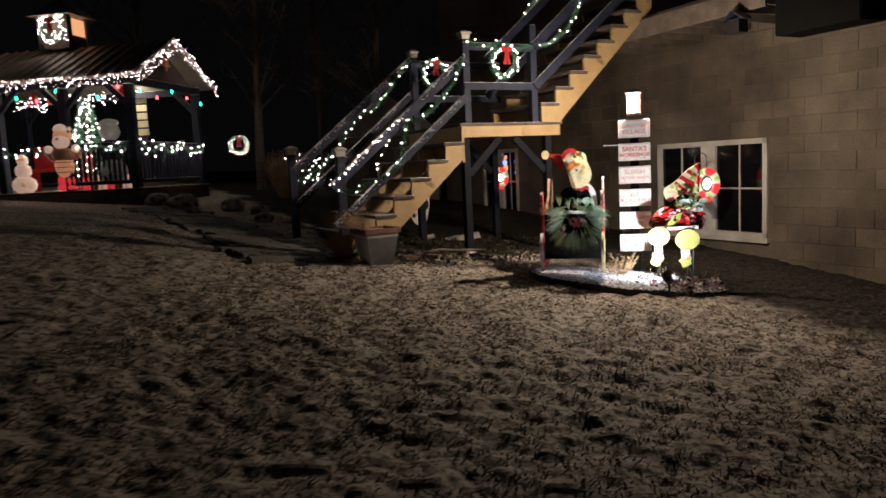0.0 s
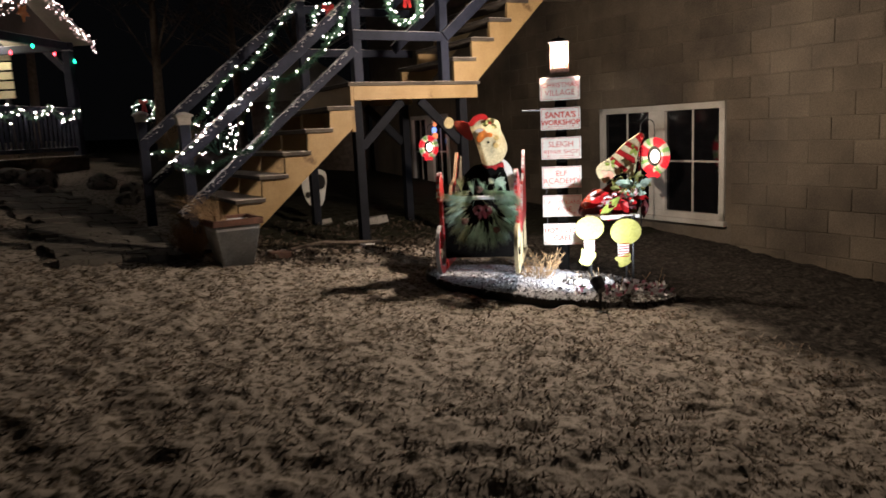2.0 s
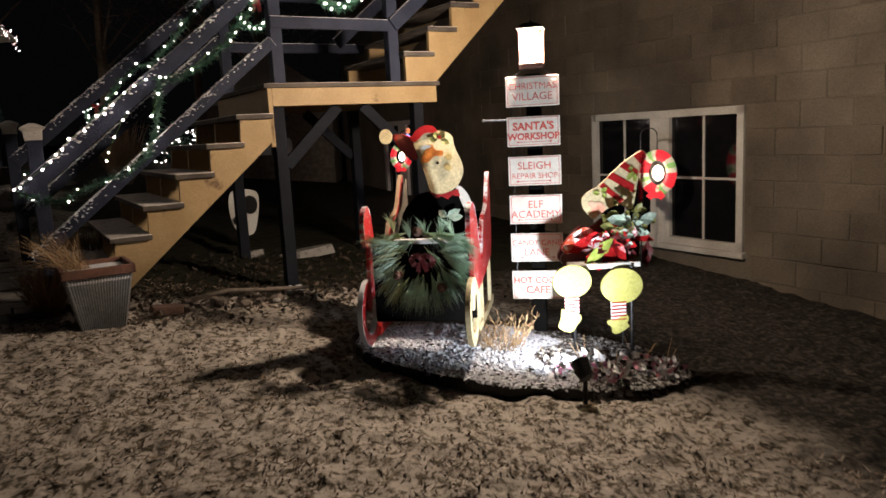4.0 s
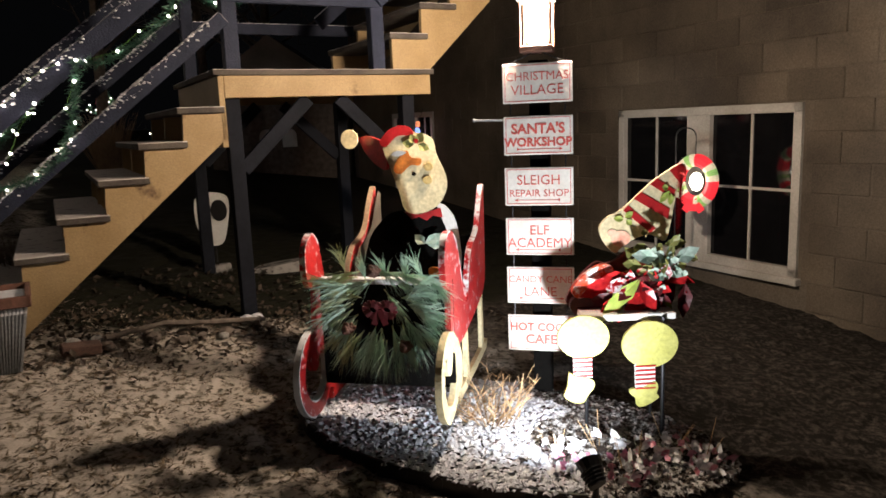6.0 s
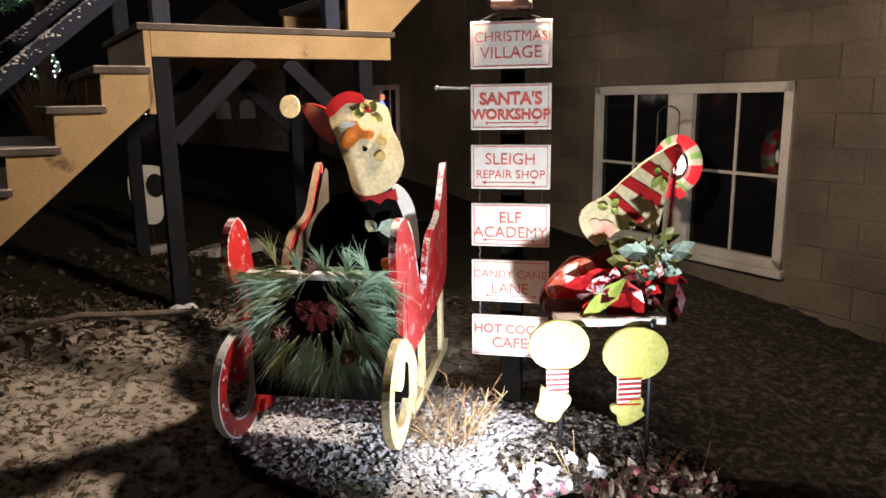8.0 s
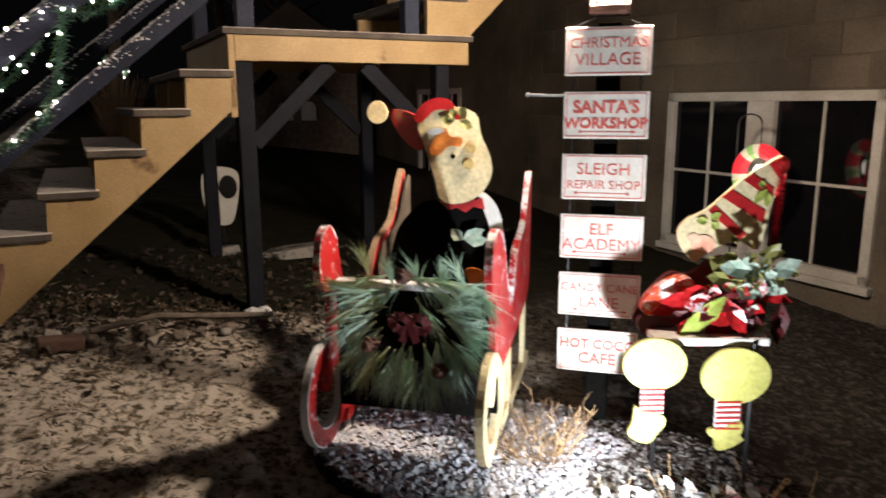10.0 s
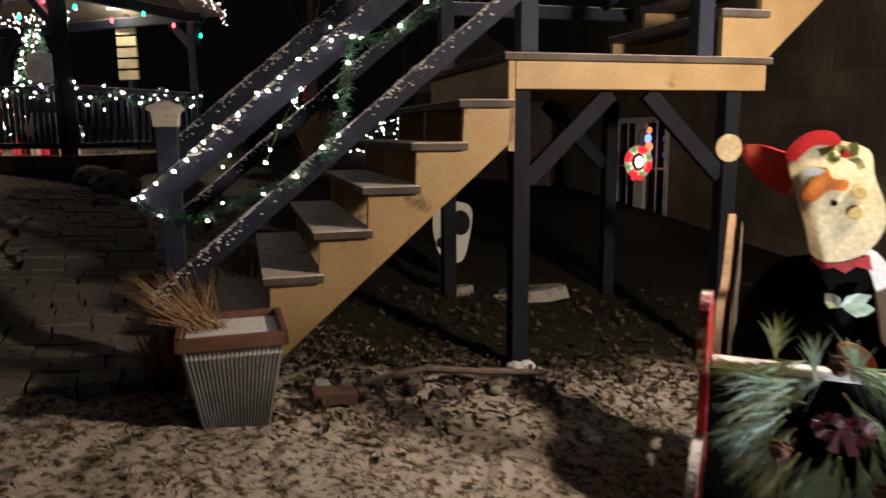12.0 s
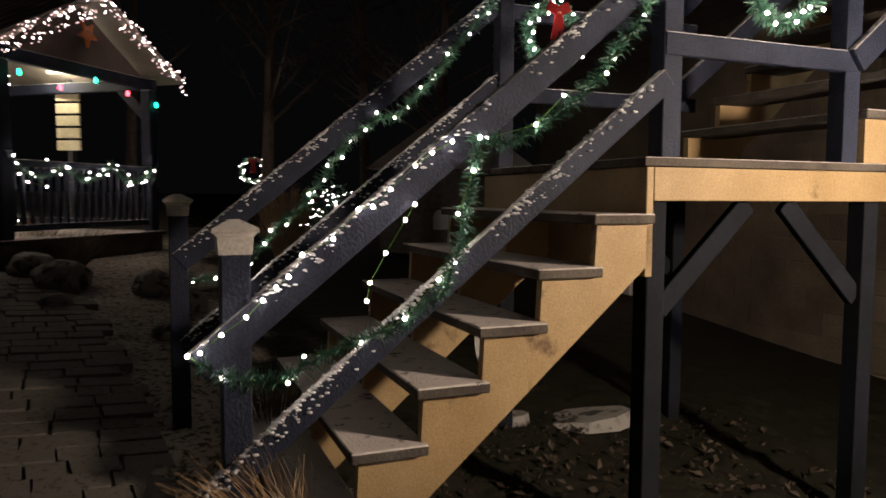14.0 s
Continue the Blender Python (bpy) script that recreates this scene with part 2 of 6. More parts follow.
M_TWIG = mat("dry_twig", (0.36, 0.24, 0.12), (0.24, 0.15, 0.08), rough=0.8, scale=20)
M_SNOW = mat("snow_clump", SNOW, (0.6, 0.6, 0.63), rough=0.7, scale=30, bump=0.4)

M_SLEIGHRED = frosted("snow_specked_red_paint", (0.42, 0.02, 0.02), (0.3, 0.012, 0.015), SNOW, 0.1, 26, rough=0.35, up=False, bump=0.1, spec=0.4)
M_PLY = mat("bare_plywood_edge", (0.34, 0.23, 0.15), (0.24, 0.16, 0.1), rough=0.7, scale=14)
M_SNOWBAR = frosted("snowy_crossbar", (0.3, 0.06, 0.05), (0.2, 0.04, 0.03), (0.55, 0.55, 0.57), 1.0, 14, rough=0.7, up=False, bump=0.4)
M_SNOWEDGE = frosted("snowy_red_edge", (0.42, 0.02, 0.02), (0.33, 0.012, 0.015), (0.6, 0.6, 0.62), 0.5, 16, rough=0.6, up=False, bump=0.3)
M_CAP = frosted("weathered_cap", (0.46, 0.43, 0.39), (0.36, 0.33, 0.3), (0.64, 0.61, 0.58), 0.8, 40, bump=0.2)
M_OLIVE = mat("olive_glitter", (0.24, 0.22, 0.07), (0.13, 0.14, 0.04), rough=0.4, scale=60)
M_MAROON = mat("maroon_cloth", (0.1, 0.008, 0.01), (0.05, 0.005, 0.006), rough=0.5, scale=18)
M_PETAL = mat("satin_red_petal", (0.5, 0.02, 0.02), (0.36, 0.012, 0.016), rough=0.22, scale=25, random=0.35, bump=0.1, spec=0.6)
# red petal with white flecks
M_FLECKPETAL = frosted("white_flecked_red_petal", (0.5, 0.02, 0.02), (0.3, 0.012, 0.016), (0.7, 0.66, 0.66), 0.45, 45, rough=0.35, up=False, bump=0.1)
# the white patches are glints of light painted on the satin
M_ARM = frosted("glinting_orange_red_satin", (0.6, 0.07, 0.02), (0.45, 0.03, 0.02), (0.75, 0.72, 0.7), 0.35, 22, rough=0.35, up=False)
M_CHEEK = mat("pink_cheek", (0.78, 0.3, 0.2), (0.74, 0.5, 0.34), rough=0.55, scale=22)
M_MATTBLACK = mat("matt_black_felt", (0.006, 0.0055, 0.005), rough=0.9, bump=0.2, spec=0.03)

# ---- mesh helpers ----


def box(bm, a, b, bevel=0.0, m=None):
    """A box from corner a to corner b, moved by m."""
    c, s = [(p + q) / 2 for p, q in zip(a, b)], [abs(q - p) for p, q in zip(a, b)]
    made = bmesh.ops.create_cube(bm, size=1.0, matrix=Matrix.LocRotScale(c, None, s))["verts"]
    if bevel:
        es = {e for v in made for e in v.link_edges}
        made = list({v for f in bmesh.ops.bevel(bm, geom=list(es), offset=bevel, segments=1, affect="EDGES")["faces"] for v in f.verts} | {v for v in made if v.is_valid})
    if m is not None:
        bmesh.ops.transform(bm, matrix=m, verts=made)
    return made


def beam(bm, p, q, w, h, up=(0, 0, 1), bevel=0.004):
    """A bar of w (sideways) by h (along up) from p to q."""
    p, q = Vector(p), Vector(q)
    y = (q - p).normalized()
    x = y.cross(Vector(up)).normalized()
    z = x.cross(y)
    m = Matrix((x, y, z)).transposed().to_4x4()
    m.translation = p
    box(bm, (-w / 2, 0, -h / 2), (w / 2, (q - p).length, h / 2), bevel, m)


def rod(bm, p, q, r0, r1=None, n=8):
    p, q = Vector(p), Vector(q)
    m = (q - p).to_track_quat("Z", "Y").to_matrix().to_4x4()
    m.translation = (p + q) / 2
    bmesh.ops.create_cone(bm, cap_ends=True, segments=n, radius1=r0, radius2=r0 if r1 is None else r1, depth=(q - p).length, matrix=m)


def ball(bm, c, r, sub=1, scale=(1, 1, 1)):
    bmesh.ops.create_icosphere(bm, subdivisions=sub, radius=r, matrix=Matrix.LocRotScale(c, None, scale))


def slab(bm, pts, depth, m, mi=0):
    """A flat outline (x, z) cut from a board of that depth along y, moved by m."""
    front = [bm.verts.new(m @ Vector((x, 0, z))) for x, z in pts]
    back = [bm.verts.new(m @ Vector((x, depth, z))) for x, z in pts]
    k = len(pts)
    fs = [bm.faces.new(front), bm.faces.new(back[::-1])]
    fs += [bm.faces.new((front[(i + 1) % k], front[i], back[i], back[(i + 1) % k])) for i in range(k)]
    for f in fs:
        f.material_index = mi


def smooth_outline(pts, n=4):
    """A closed soft curve through the points."""
    out, k = [], len(pts)
    for i in range(k):
        p0, p1, p2, p3 = (Vector(pts[(i + j) % k]) for j in (-1, 0, 1, 2))
        for s in range(n):
            t = s / n
            v = 0.5 * (2 * p1 + (p2 - p0) * t + (2 * p0 - 5 * p1 + 4 * p2 - p3) * t * t + (3 * p1 - p0 - 3 * p2 + p3) * t**3)
            out.append((v.x, v.y))
    return out


def oval(cx, cz, rx, rz, n=20, turn=0.0):
    c, s = math.cos(turn), math.sin(turn)
    return [(cx + rx * math.cos(a) * c - rz * math.sin(a) * s, cz + rx * math.cos(a) * s + rz * math.sin(a) * c) for a in (2 * math.pi * i / n for i in range(n))]


def finish(name, bm, mats):
    me = bpy.data.meshes.new(name)
    bmesh.ops.recalc_face_normals(bm, faces=bm.faces[:])
    bm.to_mesh(me)
    bm.free()
    for m in mats if isinstance(mats, (list, tuple)) else [mats]:
        me.materials.append(m)
    return me


def root_of(ob):
    while ob.parent:
        ob = ob.parent
    return ob


def part(name, bm, material, parent, label=""):
    """One mesh object under a thing or a part; bm is in world metres."""
    bmesh.ops.translate(bm, verts=bm.verts[:], vec=-root_of(parent).location)
    ob = new(name, finish(name, bm, material))
    ob.parent = parent
    return tagged(ob, label)


def thing(name, at, label, category, group="", kind=""):
    ob = new(name)
    ob.location = at
    ob.empty_display_size = 0.1
    return tagged(ob, label, category, group, kind)


def solid(name, bm, material, label, category, group="", kind=""):
    return tagged(new(name, finish(name, bm, material)), label, category, group, kind)


def ground_z(x, y):
    """The lie of the land: it rises to the far left and falls towards the house."""
    x, y = np.asarray(x, float), np.asarray(y, float)
    xs = np.where(x < -9, -9 + 3 * np.tanh((x + 9) / 9), np.where(x > 6, 6 + 2 * np.tanh((x - 6) / 4), x))
    ys = np.where(y > 16, 16 + 3 * np.tanh((y - 16) / 9), np.where(y < -2, -2 + np.tanh(y + 2), y))
    return 0.38 - 0.105 * xs + 0.03 * (ys - 7.2)


def gz(x, y):
    return float(ground_z(x, y))


# the stair's own axes: along it towards the house (s), across it away from the yard (q)
TURN_S = radians(28.5)
D, N = Vector((math.cos(TURN_S), math.sin(TURN_S), 0)), Vector((-math.sin(TURN_S), math.cos(TURN_S), 0))
ORIGIN = Vector((0.335, 9.427, 0))
STAIR = Matrix((D, N, (0, 0, 1))).transposed().to_4x4()
STAIR.translation = ORIGIN


def st(s, q, z):
    return STAIR @ Vector((s, q, z))


def line(*xs):
    return np.concatenate(xs)


# ---- ground ----
LUMPS = ((0.9, 0.05), (0.33, 0.028), (0.14, 0.03), (0.065, 0.025))


def value_noise(x, y, seed):
    xi, yi = np.floor(x).astype(int), np.floor(y).astype(int)
    fx, fy = x - xi, y - yi
    fx, fy = fx * fx * (3 - 2 * fx), fy * fy * (3 - 2 * fy)

    def h(a, b):
        v = np.sin(a * 127.1 + b * 311.7 + seed * 74.7) * 43758.5453
        return v - np.floor(v)

    return (h(xi, yi) * (1 - fx) + h(xi + 1, yi) * fx) * (1 - fy) + (h(xi, yi + 1) * (1 - fx) + h(xi + 1, yi + 1) * fx) * fy


def build_ground():
    far = np.array([9, 12, 16, 24, 40, 80, 160, 400.0])
    gx = line(-5.0 - far[::-1], np.linspace(-5.0, -2.0, 60, endpoint=False), np.linspace(-2.0, 4.2, 290), np.linspace(4.25, 6.0, 30), 6.0 + far)
    gy = line(-1 - far[::-1], np.linspace(-1, 0.6, 30, endpoint=False), np.linspace(0.6, 10.4, 400), np.linspace(10.45, 16, 90), 16 + far)
    X, Y = np.meshgrid(gx, gy)
    Zs = ground_z(X, Y)
    near = np.clip(1 - np.maximum(np.abs(X - 0.5) - 4.5, 0) / 3, 0, 1) * np.clip(1 - np.maximum(np.abs(Y - 5.5) - 6, 0) / 4, 0, 1)
    for k, (size, high) in enumerate(LUMPS):
        Zs = Zs + near * high * (value_noise(X / size + 3 * k, Y / size, k) - 0.5)
    nx, ny = len(gx), len(gy)
    me = bpy.data.meshes.new("ground")
    idx = np.arange(nx * ny).reshape(ny, nx)
    quads = np.stack([idx[:-1, :-1], idx[:-1, 1:], idx[1:, 1:], idx[1:, :-1]], -1).reshape(-1, 4)
    me.from_pydata(np.stack([X, Y, Zs], -1).reshape(-1, 3).tolist(), [], quads.tolist())
    me.materials.append(M_GROUND)
    tagged(new("ground", me), "frosty trampled winter lawn with a dusting of snow", "ground", kind="structure")


build_ground()

# ---- house ----
WALL_S, COURSE, BLOCK = 4.2, 0.236, 0.47
WIN = (-0.945, 1.115, 0.25, 1.675)
FARWIN = (5.2, 6.65, 0.36, 1.8)


def build_wall():
    bm = bmesh.new()
    q0, q1, z0, z1 = -7.0, 8.3, -1.2, 3.62
    cuts = [q0, WIN[0], WIN[1], FARWIN[0], FARWIN[1], q1]
    for i, (a, b) in enumerate(zip(cuts, cuts[1:])):
        spans = [(z0, z1)] if i % 2 == 0 else [(z0, (WIN if i == 1 else FARWIN)[2]), ((WIN if i == 1 else FARWIN)[3], z1)]
        for c, e in spans:
            box(bm, (WALL_S + 0.006, a, c), (WALL_S + 0.2, b, e), 0, STAIR)
    wall = solid("wall_west", bm, M_MORTAR, "grey brown concrete block house wall", "wall", kind="structure")
    return wall


wall = build_wall()


def build_window(name, w, label, mull=True):
    q0, q1, z0, z1 = w
    t = thing(name, st(WALL_S, (q0 + q1) / 2, z0), label, "window", kind="structure")
    f = 0.075
    bm = bmesh.new()
    for a, b in (((q0, z1 - f), (q1, z1)), ((q0, z0 + 0.04), (q1, z0 + 0.04 + f)), ((q0, z0), (q0 + f, z1)), ((q1 - f, z0), (q1, z1))):
        box(bm, (WALL_S - 0.025, a[0], a[1]), (WALL_S + 0.1, b[0], b[1]), 0.004, STAIR)
    mid = (q0 + q1) / 2
    box(bm, (WALL_S - 0.02, mid - 0.13, z0 + 0.1), (WALL_S + 0.09, mid + 0.13, z1 - f), 0.004, STAIR)
    part("window_frame", bm, M_FRAME, t)
    bm = bmesh.new()
    box(bm, (WALL_S - 0.06, q0 - 0.03, z0 - 0.02), (WALL_S + 0.1, q1 + 0.03, z0 + 0.04), 0.006, STAIR)
    part("window_sill", bm, M_FRAME, t)
    for a, b in ((q0 + f, mid - 0.13), (mid + 0.13, q1 - f)):
        lo, hi = z0 + 0.04 + f, z1 - f
        bm = bmesh.new()
        c, h = (a + b) / 2, (lo + hi) / 2
        box(bm, (WALL_S + 0.015, c - 0.012, lo), (WALL_S + 0.045, c + 0.012, hi), 0.003, STAIR)
        box(bm, (WALL_S + 0.017, a, h - 0.012), (WALL_S + 0.043, b, h + 0.012), 0.003, STAIR)
        s = part("sash_bars", bm, M_FRAME, t)
        for i in range(2):
            for j in range(2):
                bm = bmesh.new()
                box(bm, (WALL_S + 0.028, (a, c)[i] + 0.002, (lo, h)[j] + 0.002), (WALL_S + 0.034, (c, b)[i] - 0.002, (h, hi)[j] - 0.002), 0, STAIR)
                part("pane", bm, M_DARKGLASS, t)
    return t


build_window("window_1", WIN, "white-framed double casement window with dark panes")
build_window("window_2", FARWIN, "white-framed basement window beyond the stair")

# ---- stairs ----


def snow_line(bm, p, q, wide, seed):
    """Broken crumbs of snow along the top of a rail, some slipping down its face."""
    rnd = random.Random(seed)
    p, q = Vector(p), Vector(q)
    for _ in range(int((q - p).length * 300)):
        f = rnd.random()
        if noise.noise(Vector((f * 9, seed * 1.7, 0))) < -0.12 * rnd.random() - 0.05:
            continue
        c = p.lerp(q, f)
        s = rnd.uniform(0.002, 0.009)
        c += N * rnd.uniform(-0.5, 0.5) * wide * 0.8 + Vector((0, 0, rnd.uniform(-0.006, 0.003)))
        if rnd.random() < 0.3:
            c += -N * wide * 0.45 + Vector((0, 0, -0.06 * rnd.random() ** 2))
        ball(bm, c, s, 1, (1.5, 1.2, 0.6))


def post_cap(bm, s, q, z):
    """A square lamp cap: a block that flares up to an overhanging lid with a low pyramid on it."""
    def ring(r0, r1, z0, z1):
        bmesh.ops.create_cone(bm, cap_ends=True, segments=4, radius1=r0 * 1.4142, radius2=r1 * 1.4142, depth=z1 - z0, matrix=STAIR @ Matrix.Translation((s, q, (z0 + z1) / 2)) @ pose(0, 0, 0, 0, 0, 45))
    ring(0.05, 0.055, z - 0.01, z + 0.045)
    ring(0.055, 0.066, z + 0.046, z + 0.058)
    ring(0.072, 0.07, z + 0.059, z + 0.072)
    ring(0.069, 0.018, z + 0.073, z + 0.098)


WIDE, RISE, RUN, TOP = 1.5, 0.2, 0.234, 2.0


def build_stairs():
    t = thing("lower_stair", st(-1.4, 0, gz(*st(-1.4, 0, 0).xy)), "timber outdoor stair with yellow pine stringers and snowy treads", "stairs")
    for k in range(1, 8):
        z, s = TOP - RISE * k - 0.02, -RUN * (k - 1)
        bm = bmesh.new()
        box(bm, (s - 0.29 + 0.03, -0.035, z - 0.04), (s + 0.02, WIDE + 0.03, z), 0.005, STAIR)
        part("tread", bm, M_TREAD, t)
    for q in (0.0, WIDE - 0.04, WIDE / 2):
        bm = bmesh.new()
        pts = [(0.03, 1.59), (-1.22, 0.5), (-1.45, 0.46), (-1.45, 0.52)]
        for k in range(7, 0, -1):
            z = TOP - RISE * k - 0.062
            pts += [(-RUN * k + 0.01, z), (-RUN * (k - 1) + (0.0 if k > 1 else 0.03), z)]
        slab(bm, pts, 0.04, Matrix.Translation((0, 0, 0)))
        bmesh.ops.transform(bm, matrix=STAIR @ Matrix.Translation((0, q, 0)), verts=bm.verts[:])
        part("stringer", bm, M_WOOD, t, "yellow pine stringer with dark knots")
    for q in (0.0, WIDE):
        for s, z in ((-1.56, 1.67) if q == 0 else (-1.68, 1.75),):
            bm = bmesh.new()
            box(bm, (s - 0.045, q - 0.045, 0.4), (s + 0.045, q + 0.045, z), 0.004, STAIR)
            n = part("newel_post", bm, M_BLUE, t, "blue-grey painted newel post")
            bm = bmesh.new()
            post_cap(bm, s, q, z)
            part("post_cap", bm, M_CAP, n, "white snowy post cap light")
        up = 0.0 if q == 0 else 0.2
        for s0, z0, s1, z1, h, nm in ((-1.68, 1.31 + up, 0.06, 2.745 + up, 0.108, "handrail"), (-1.66, 0.885 + up, 0.06, 2.3 + up, 0.085, "lower_rail")):
            bm = bmesh.new()
            beam(bm, st(s0, q - 0.03, z0), st(s1, q - 0.03, z1), 0.04, h)
            rail = part(nm, bm, M_BLUE, t)
            bm = bmesh.new()
            snow_line(bm, st(s0, q - 0.03, z0 + h * 0.64), st(s1, q - 0.03, z1 + h * 0.64), 0.05, int(10 * q) + int(100 * h))
            snow_line(bm, st(s0, q - 0.036, z0 + h * 0.6), st(s1, q - 0.036, z1 + h * 0.6), 0.04, 31 + int(10 * q) + int(100 * h))
            tagged(part("snow_crust", bm, M_SNOW, rail, "thin crust of snow"), kind="stuff")
    return t


def build_platform():
    t = thing("landing", st(0.1, 0.1, gz(*st(0.1, 0.1, 0).xy)), "timber stair landing on dark posts with pine fascia", "landing")
    L = 1.455
    n = 10
    for i in range(n):
        bm = bmesh.new()
        a = -0.03 + (WIDE + 0.06) * i / n
        box(bm, (-0.03, a + 0.003, TOP - 0.035), (L + 0.02, a + (WIDE + 0.06) / n - 0.003, TOP), 0.003, STAIR)
        part("deck_board", bm, M_TREAD, t)
    for q in (0.0, WIDE - 0.04):
        bm = bmesh.new()
        box(bm, (0.036, q, TOP - 0.17), (L, q + 0.04, TOP - 0.037), 0.003, STAIR)
        part("fascia", bm, M_WOOD, t)
    bm = bmesh.new()
    box(bm, (0.0, 0.0, TOP - 0.47), (0.034, WIDE, TOP - 0.037), 0.003, STAIR)
    part("end_board", bm, M_WOOD, t)
    for s, q in ((0.09, 0.09), (1.3, 0.09), (0.09, WIDE - 0.09), (1.3, WIDE - 0.09)):
        x, y, _ = st(s, q, 0)
        bm = bmesh.new()
        box(bm, (s - 0.045, q - 0.045, gz(x, y) - 0.1), (s + 0.045, q + 0.045, TOP - 0.172), 0.004, STAIR)
        part("post", bm, M_DARKPOST, t)
        for ds in ((0.5,) if s < 0.5 else (-0.5,)):
            bm = bmesh.new()
            beam(bm, st(s + ds / abs(ds) * 0.04, q, TOP - 0.62), st(s + ds, q, TOP - 0.18), 0.04, 0.09)
            part("brace", bm, M_DARKPOST, t)
    for s, q, z in ((0.1, 0.03, 3.0), (1.07, 0.03, 3.2), (0.1, WIDE - 0.03, 3.0)):
        bm = bmesh.new()
        box(bm, (s - 0.045, q - 0.045, TOP), (s + 0.045, q + 0.045, z), 0.004, STAIR)
        p = part("rail_post", bm, M_BLUE, t)
        if s < 0.5:
            bm = bmesh.new()
            post_cap(bm, s, q, z)
            part("post_cap", bm, M_CAP, p, "white snowy post cap light")
    for q in (0.0, WIDE):
        for z, h in ((2.44, 0.09), (2.91, 0.09)):
            bm = bmesh.new()
            beam(bm, st(0.06, q, z), st(1.1 if q == 0 else 1.5, q, z), 0.04, h)
            part("guard_rail", bm, M_BLUE, t)
    return t


def build_upper_flight():
    t = thing("upper_stair", st(1.2, 0, TOP), "upper flight of timber stairs climbing to the house", "stairs")
    for k in range(8):
        s, z = 1.17 + RUN * k, 2.24 + 0.204 * k
        bm = bmesh.new()
        box(bm, (s - 0.02, -0.03, z - 0.04), (s + 0.27, 1.2, z), 0.005, STAIR)
        part("tread", bm, M_TREAD, t)
    for q in (0.0, 1.16):
        bm = bmesh.new()
        pts = [(1.46, TOP), (3.05, 3.5), (3.05, 3.66)]
        for k in range(7, -1, -1):
            s, z = 1.17 + RUN * k, 2.24 + 0.204 * k - 0.042
            pts += [(s + RUN, z), (s + 0.005, z)]
        pts += [(1.175, TOP + 0.002)]
        slab(bm, pts, 0.04, STAIR @ Matrix.Translation((0, q, 0)))
        part("stringer", bm, M_WOOD, t, "yellow pine stringer with dark knots")
        for z0, z1 in ((2.44, 4.0), (2.93, 4.55)):
            bm = bmesh.new()
            beam(bm, st(1.06, q - 0.03, z0), st(2.95, q - 0.03, z1), 0.04, 0.11)
            part("handrail", bm, M_BLUE, t)
    return t


build_stairs()
build_platform()
build_upper_flight()


def build_planter():
    at = Vector((-0.66, 8.47, 0.47))
    t = thing("planter", at, "tapered corrugated zinc planter with rusty rim and dead grass", "planter")
    bm = bmesh.new()
    m = Matrix.Translation(at) @ pose(0, 0, 0, 0, 0, 30)
    rings = []
    for z, r in ((0.0, 0.125), (0.36, 0.19)):
        ring = []
        for side in range(4):
            for i in range(44):
                u = -1 + 2 * i / 44
                w = r + (0.006 if i % 2 else 0)
                ring.append(bm.verts.new(m @ (pose(0, 0, 0, 0, 0, 90 * side) @ Vector((u * r, -w, z)))))
        rings.append(ring)
    k = len(rings[0])
    for i in range(k):
        bm.faces.new((rings[0][i], rings[0][(i + 1) % k], rings[1][(i + 1) % k], rings[1][i]))
    bm.faces.new(rings[0][::-1])
    part("bucket", bm, M_ZINC, t)
    bm = bmesh.new()
    for side in range(4):
        box(bm, (-0.212, -0.212, 0.345), (0.212, -0.185, 0.40), 0.004, m @ pose(0, 0, 0, 0, 0, 90 * side))
    part("rim", bm, M_RUST, t, "rusty steel rim")
    bm = bmesh.new()
    box(bm, (-0.186, -0.186, 0.3), (0.186, 0.186, 0.372), 0.01, m)
    part("soil", bm, M_SNOW, t, "snow-covered soil")
    rnd = random.Random(5)
    bm = bmesh.new()
    for _ in range(160):
        a, r = rnd.uniform(0, 6.28), rnd.uniform(0, 0.09)
        p = m @ Vector((-0.1 + r * math.cos(a), 0.05 + r * math.sin(a), 0.37))
        q = p + Vector((rnd.gauss(-0.14, 0.1), rnd.gauss(-0.02, 0.1), rnd.uniform(0.05, 0.26)))
        rod(bm, p, q, 0.002, 0.0008, 3)
    part("dead_grass", bm, M_TWIG, t, "dry brown ornamental grass")


build_planter()

# ---- sign post ----
SIGN_DIR = radians(-14.5)
SIGN = Matrix.Translation((2.14, 8.372, 0)) @ Matrix.Rotation(SIGN_DIR, 4, "Z")


def lettering(text, size, m, name="lettering", bold=0.0005):
    cu = bpy.data.curves.new(name, "FONT")
    cu.body, cu.size, cu.align_x, cu.align_y, cu.extrude = text, size, "CENTER", "CENTER", 0.0008
    cu.resolution_u, cu.offset = 3, bold
    ob = bpy.data.objects.new(name, cu)
    me = bpy.data.meshes.new_from_object(ob)
    bpy.data.objects.remove(ob)
    me.transform(m)
    return me


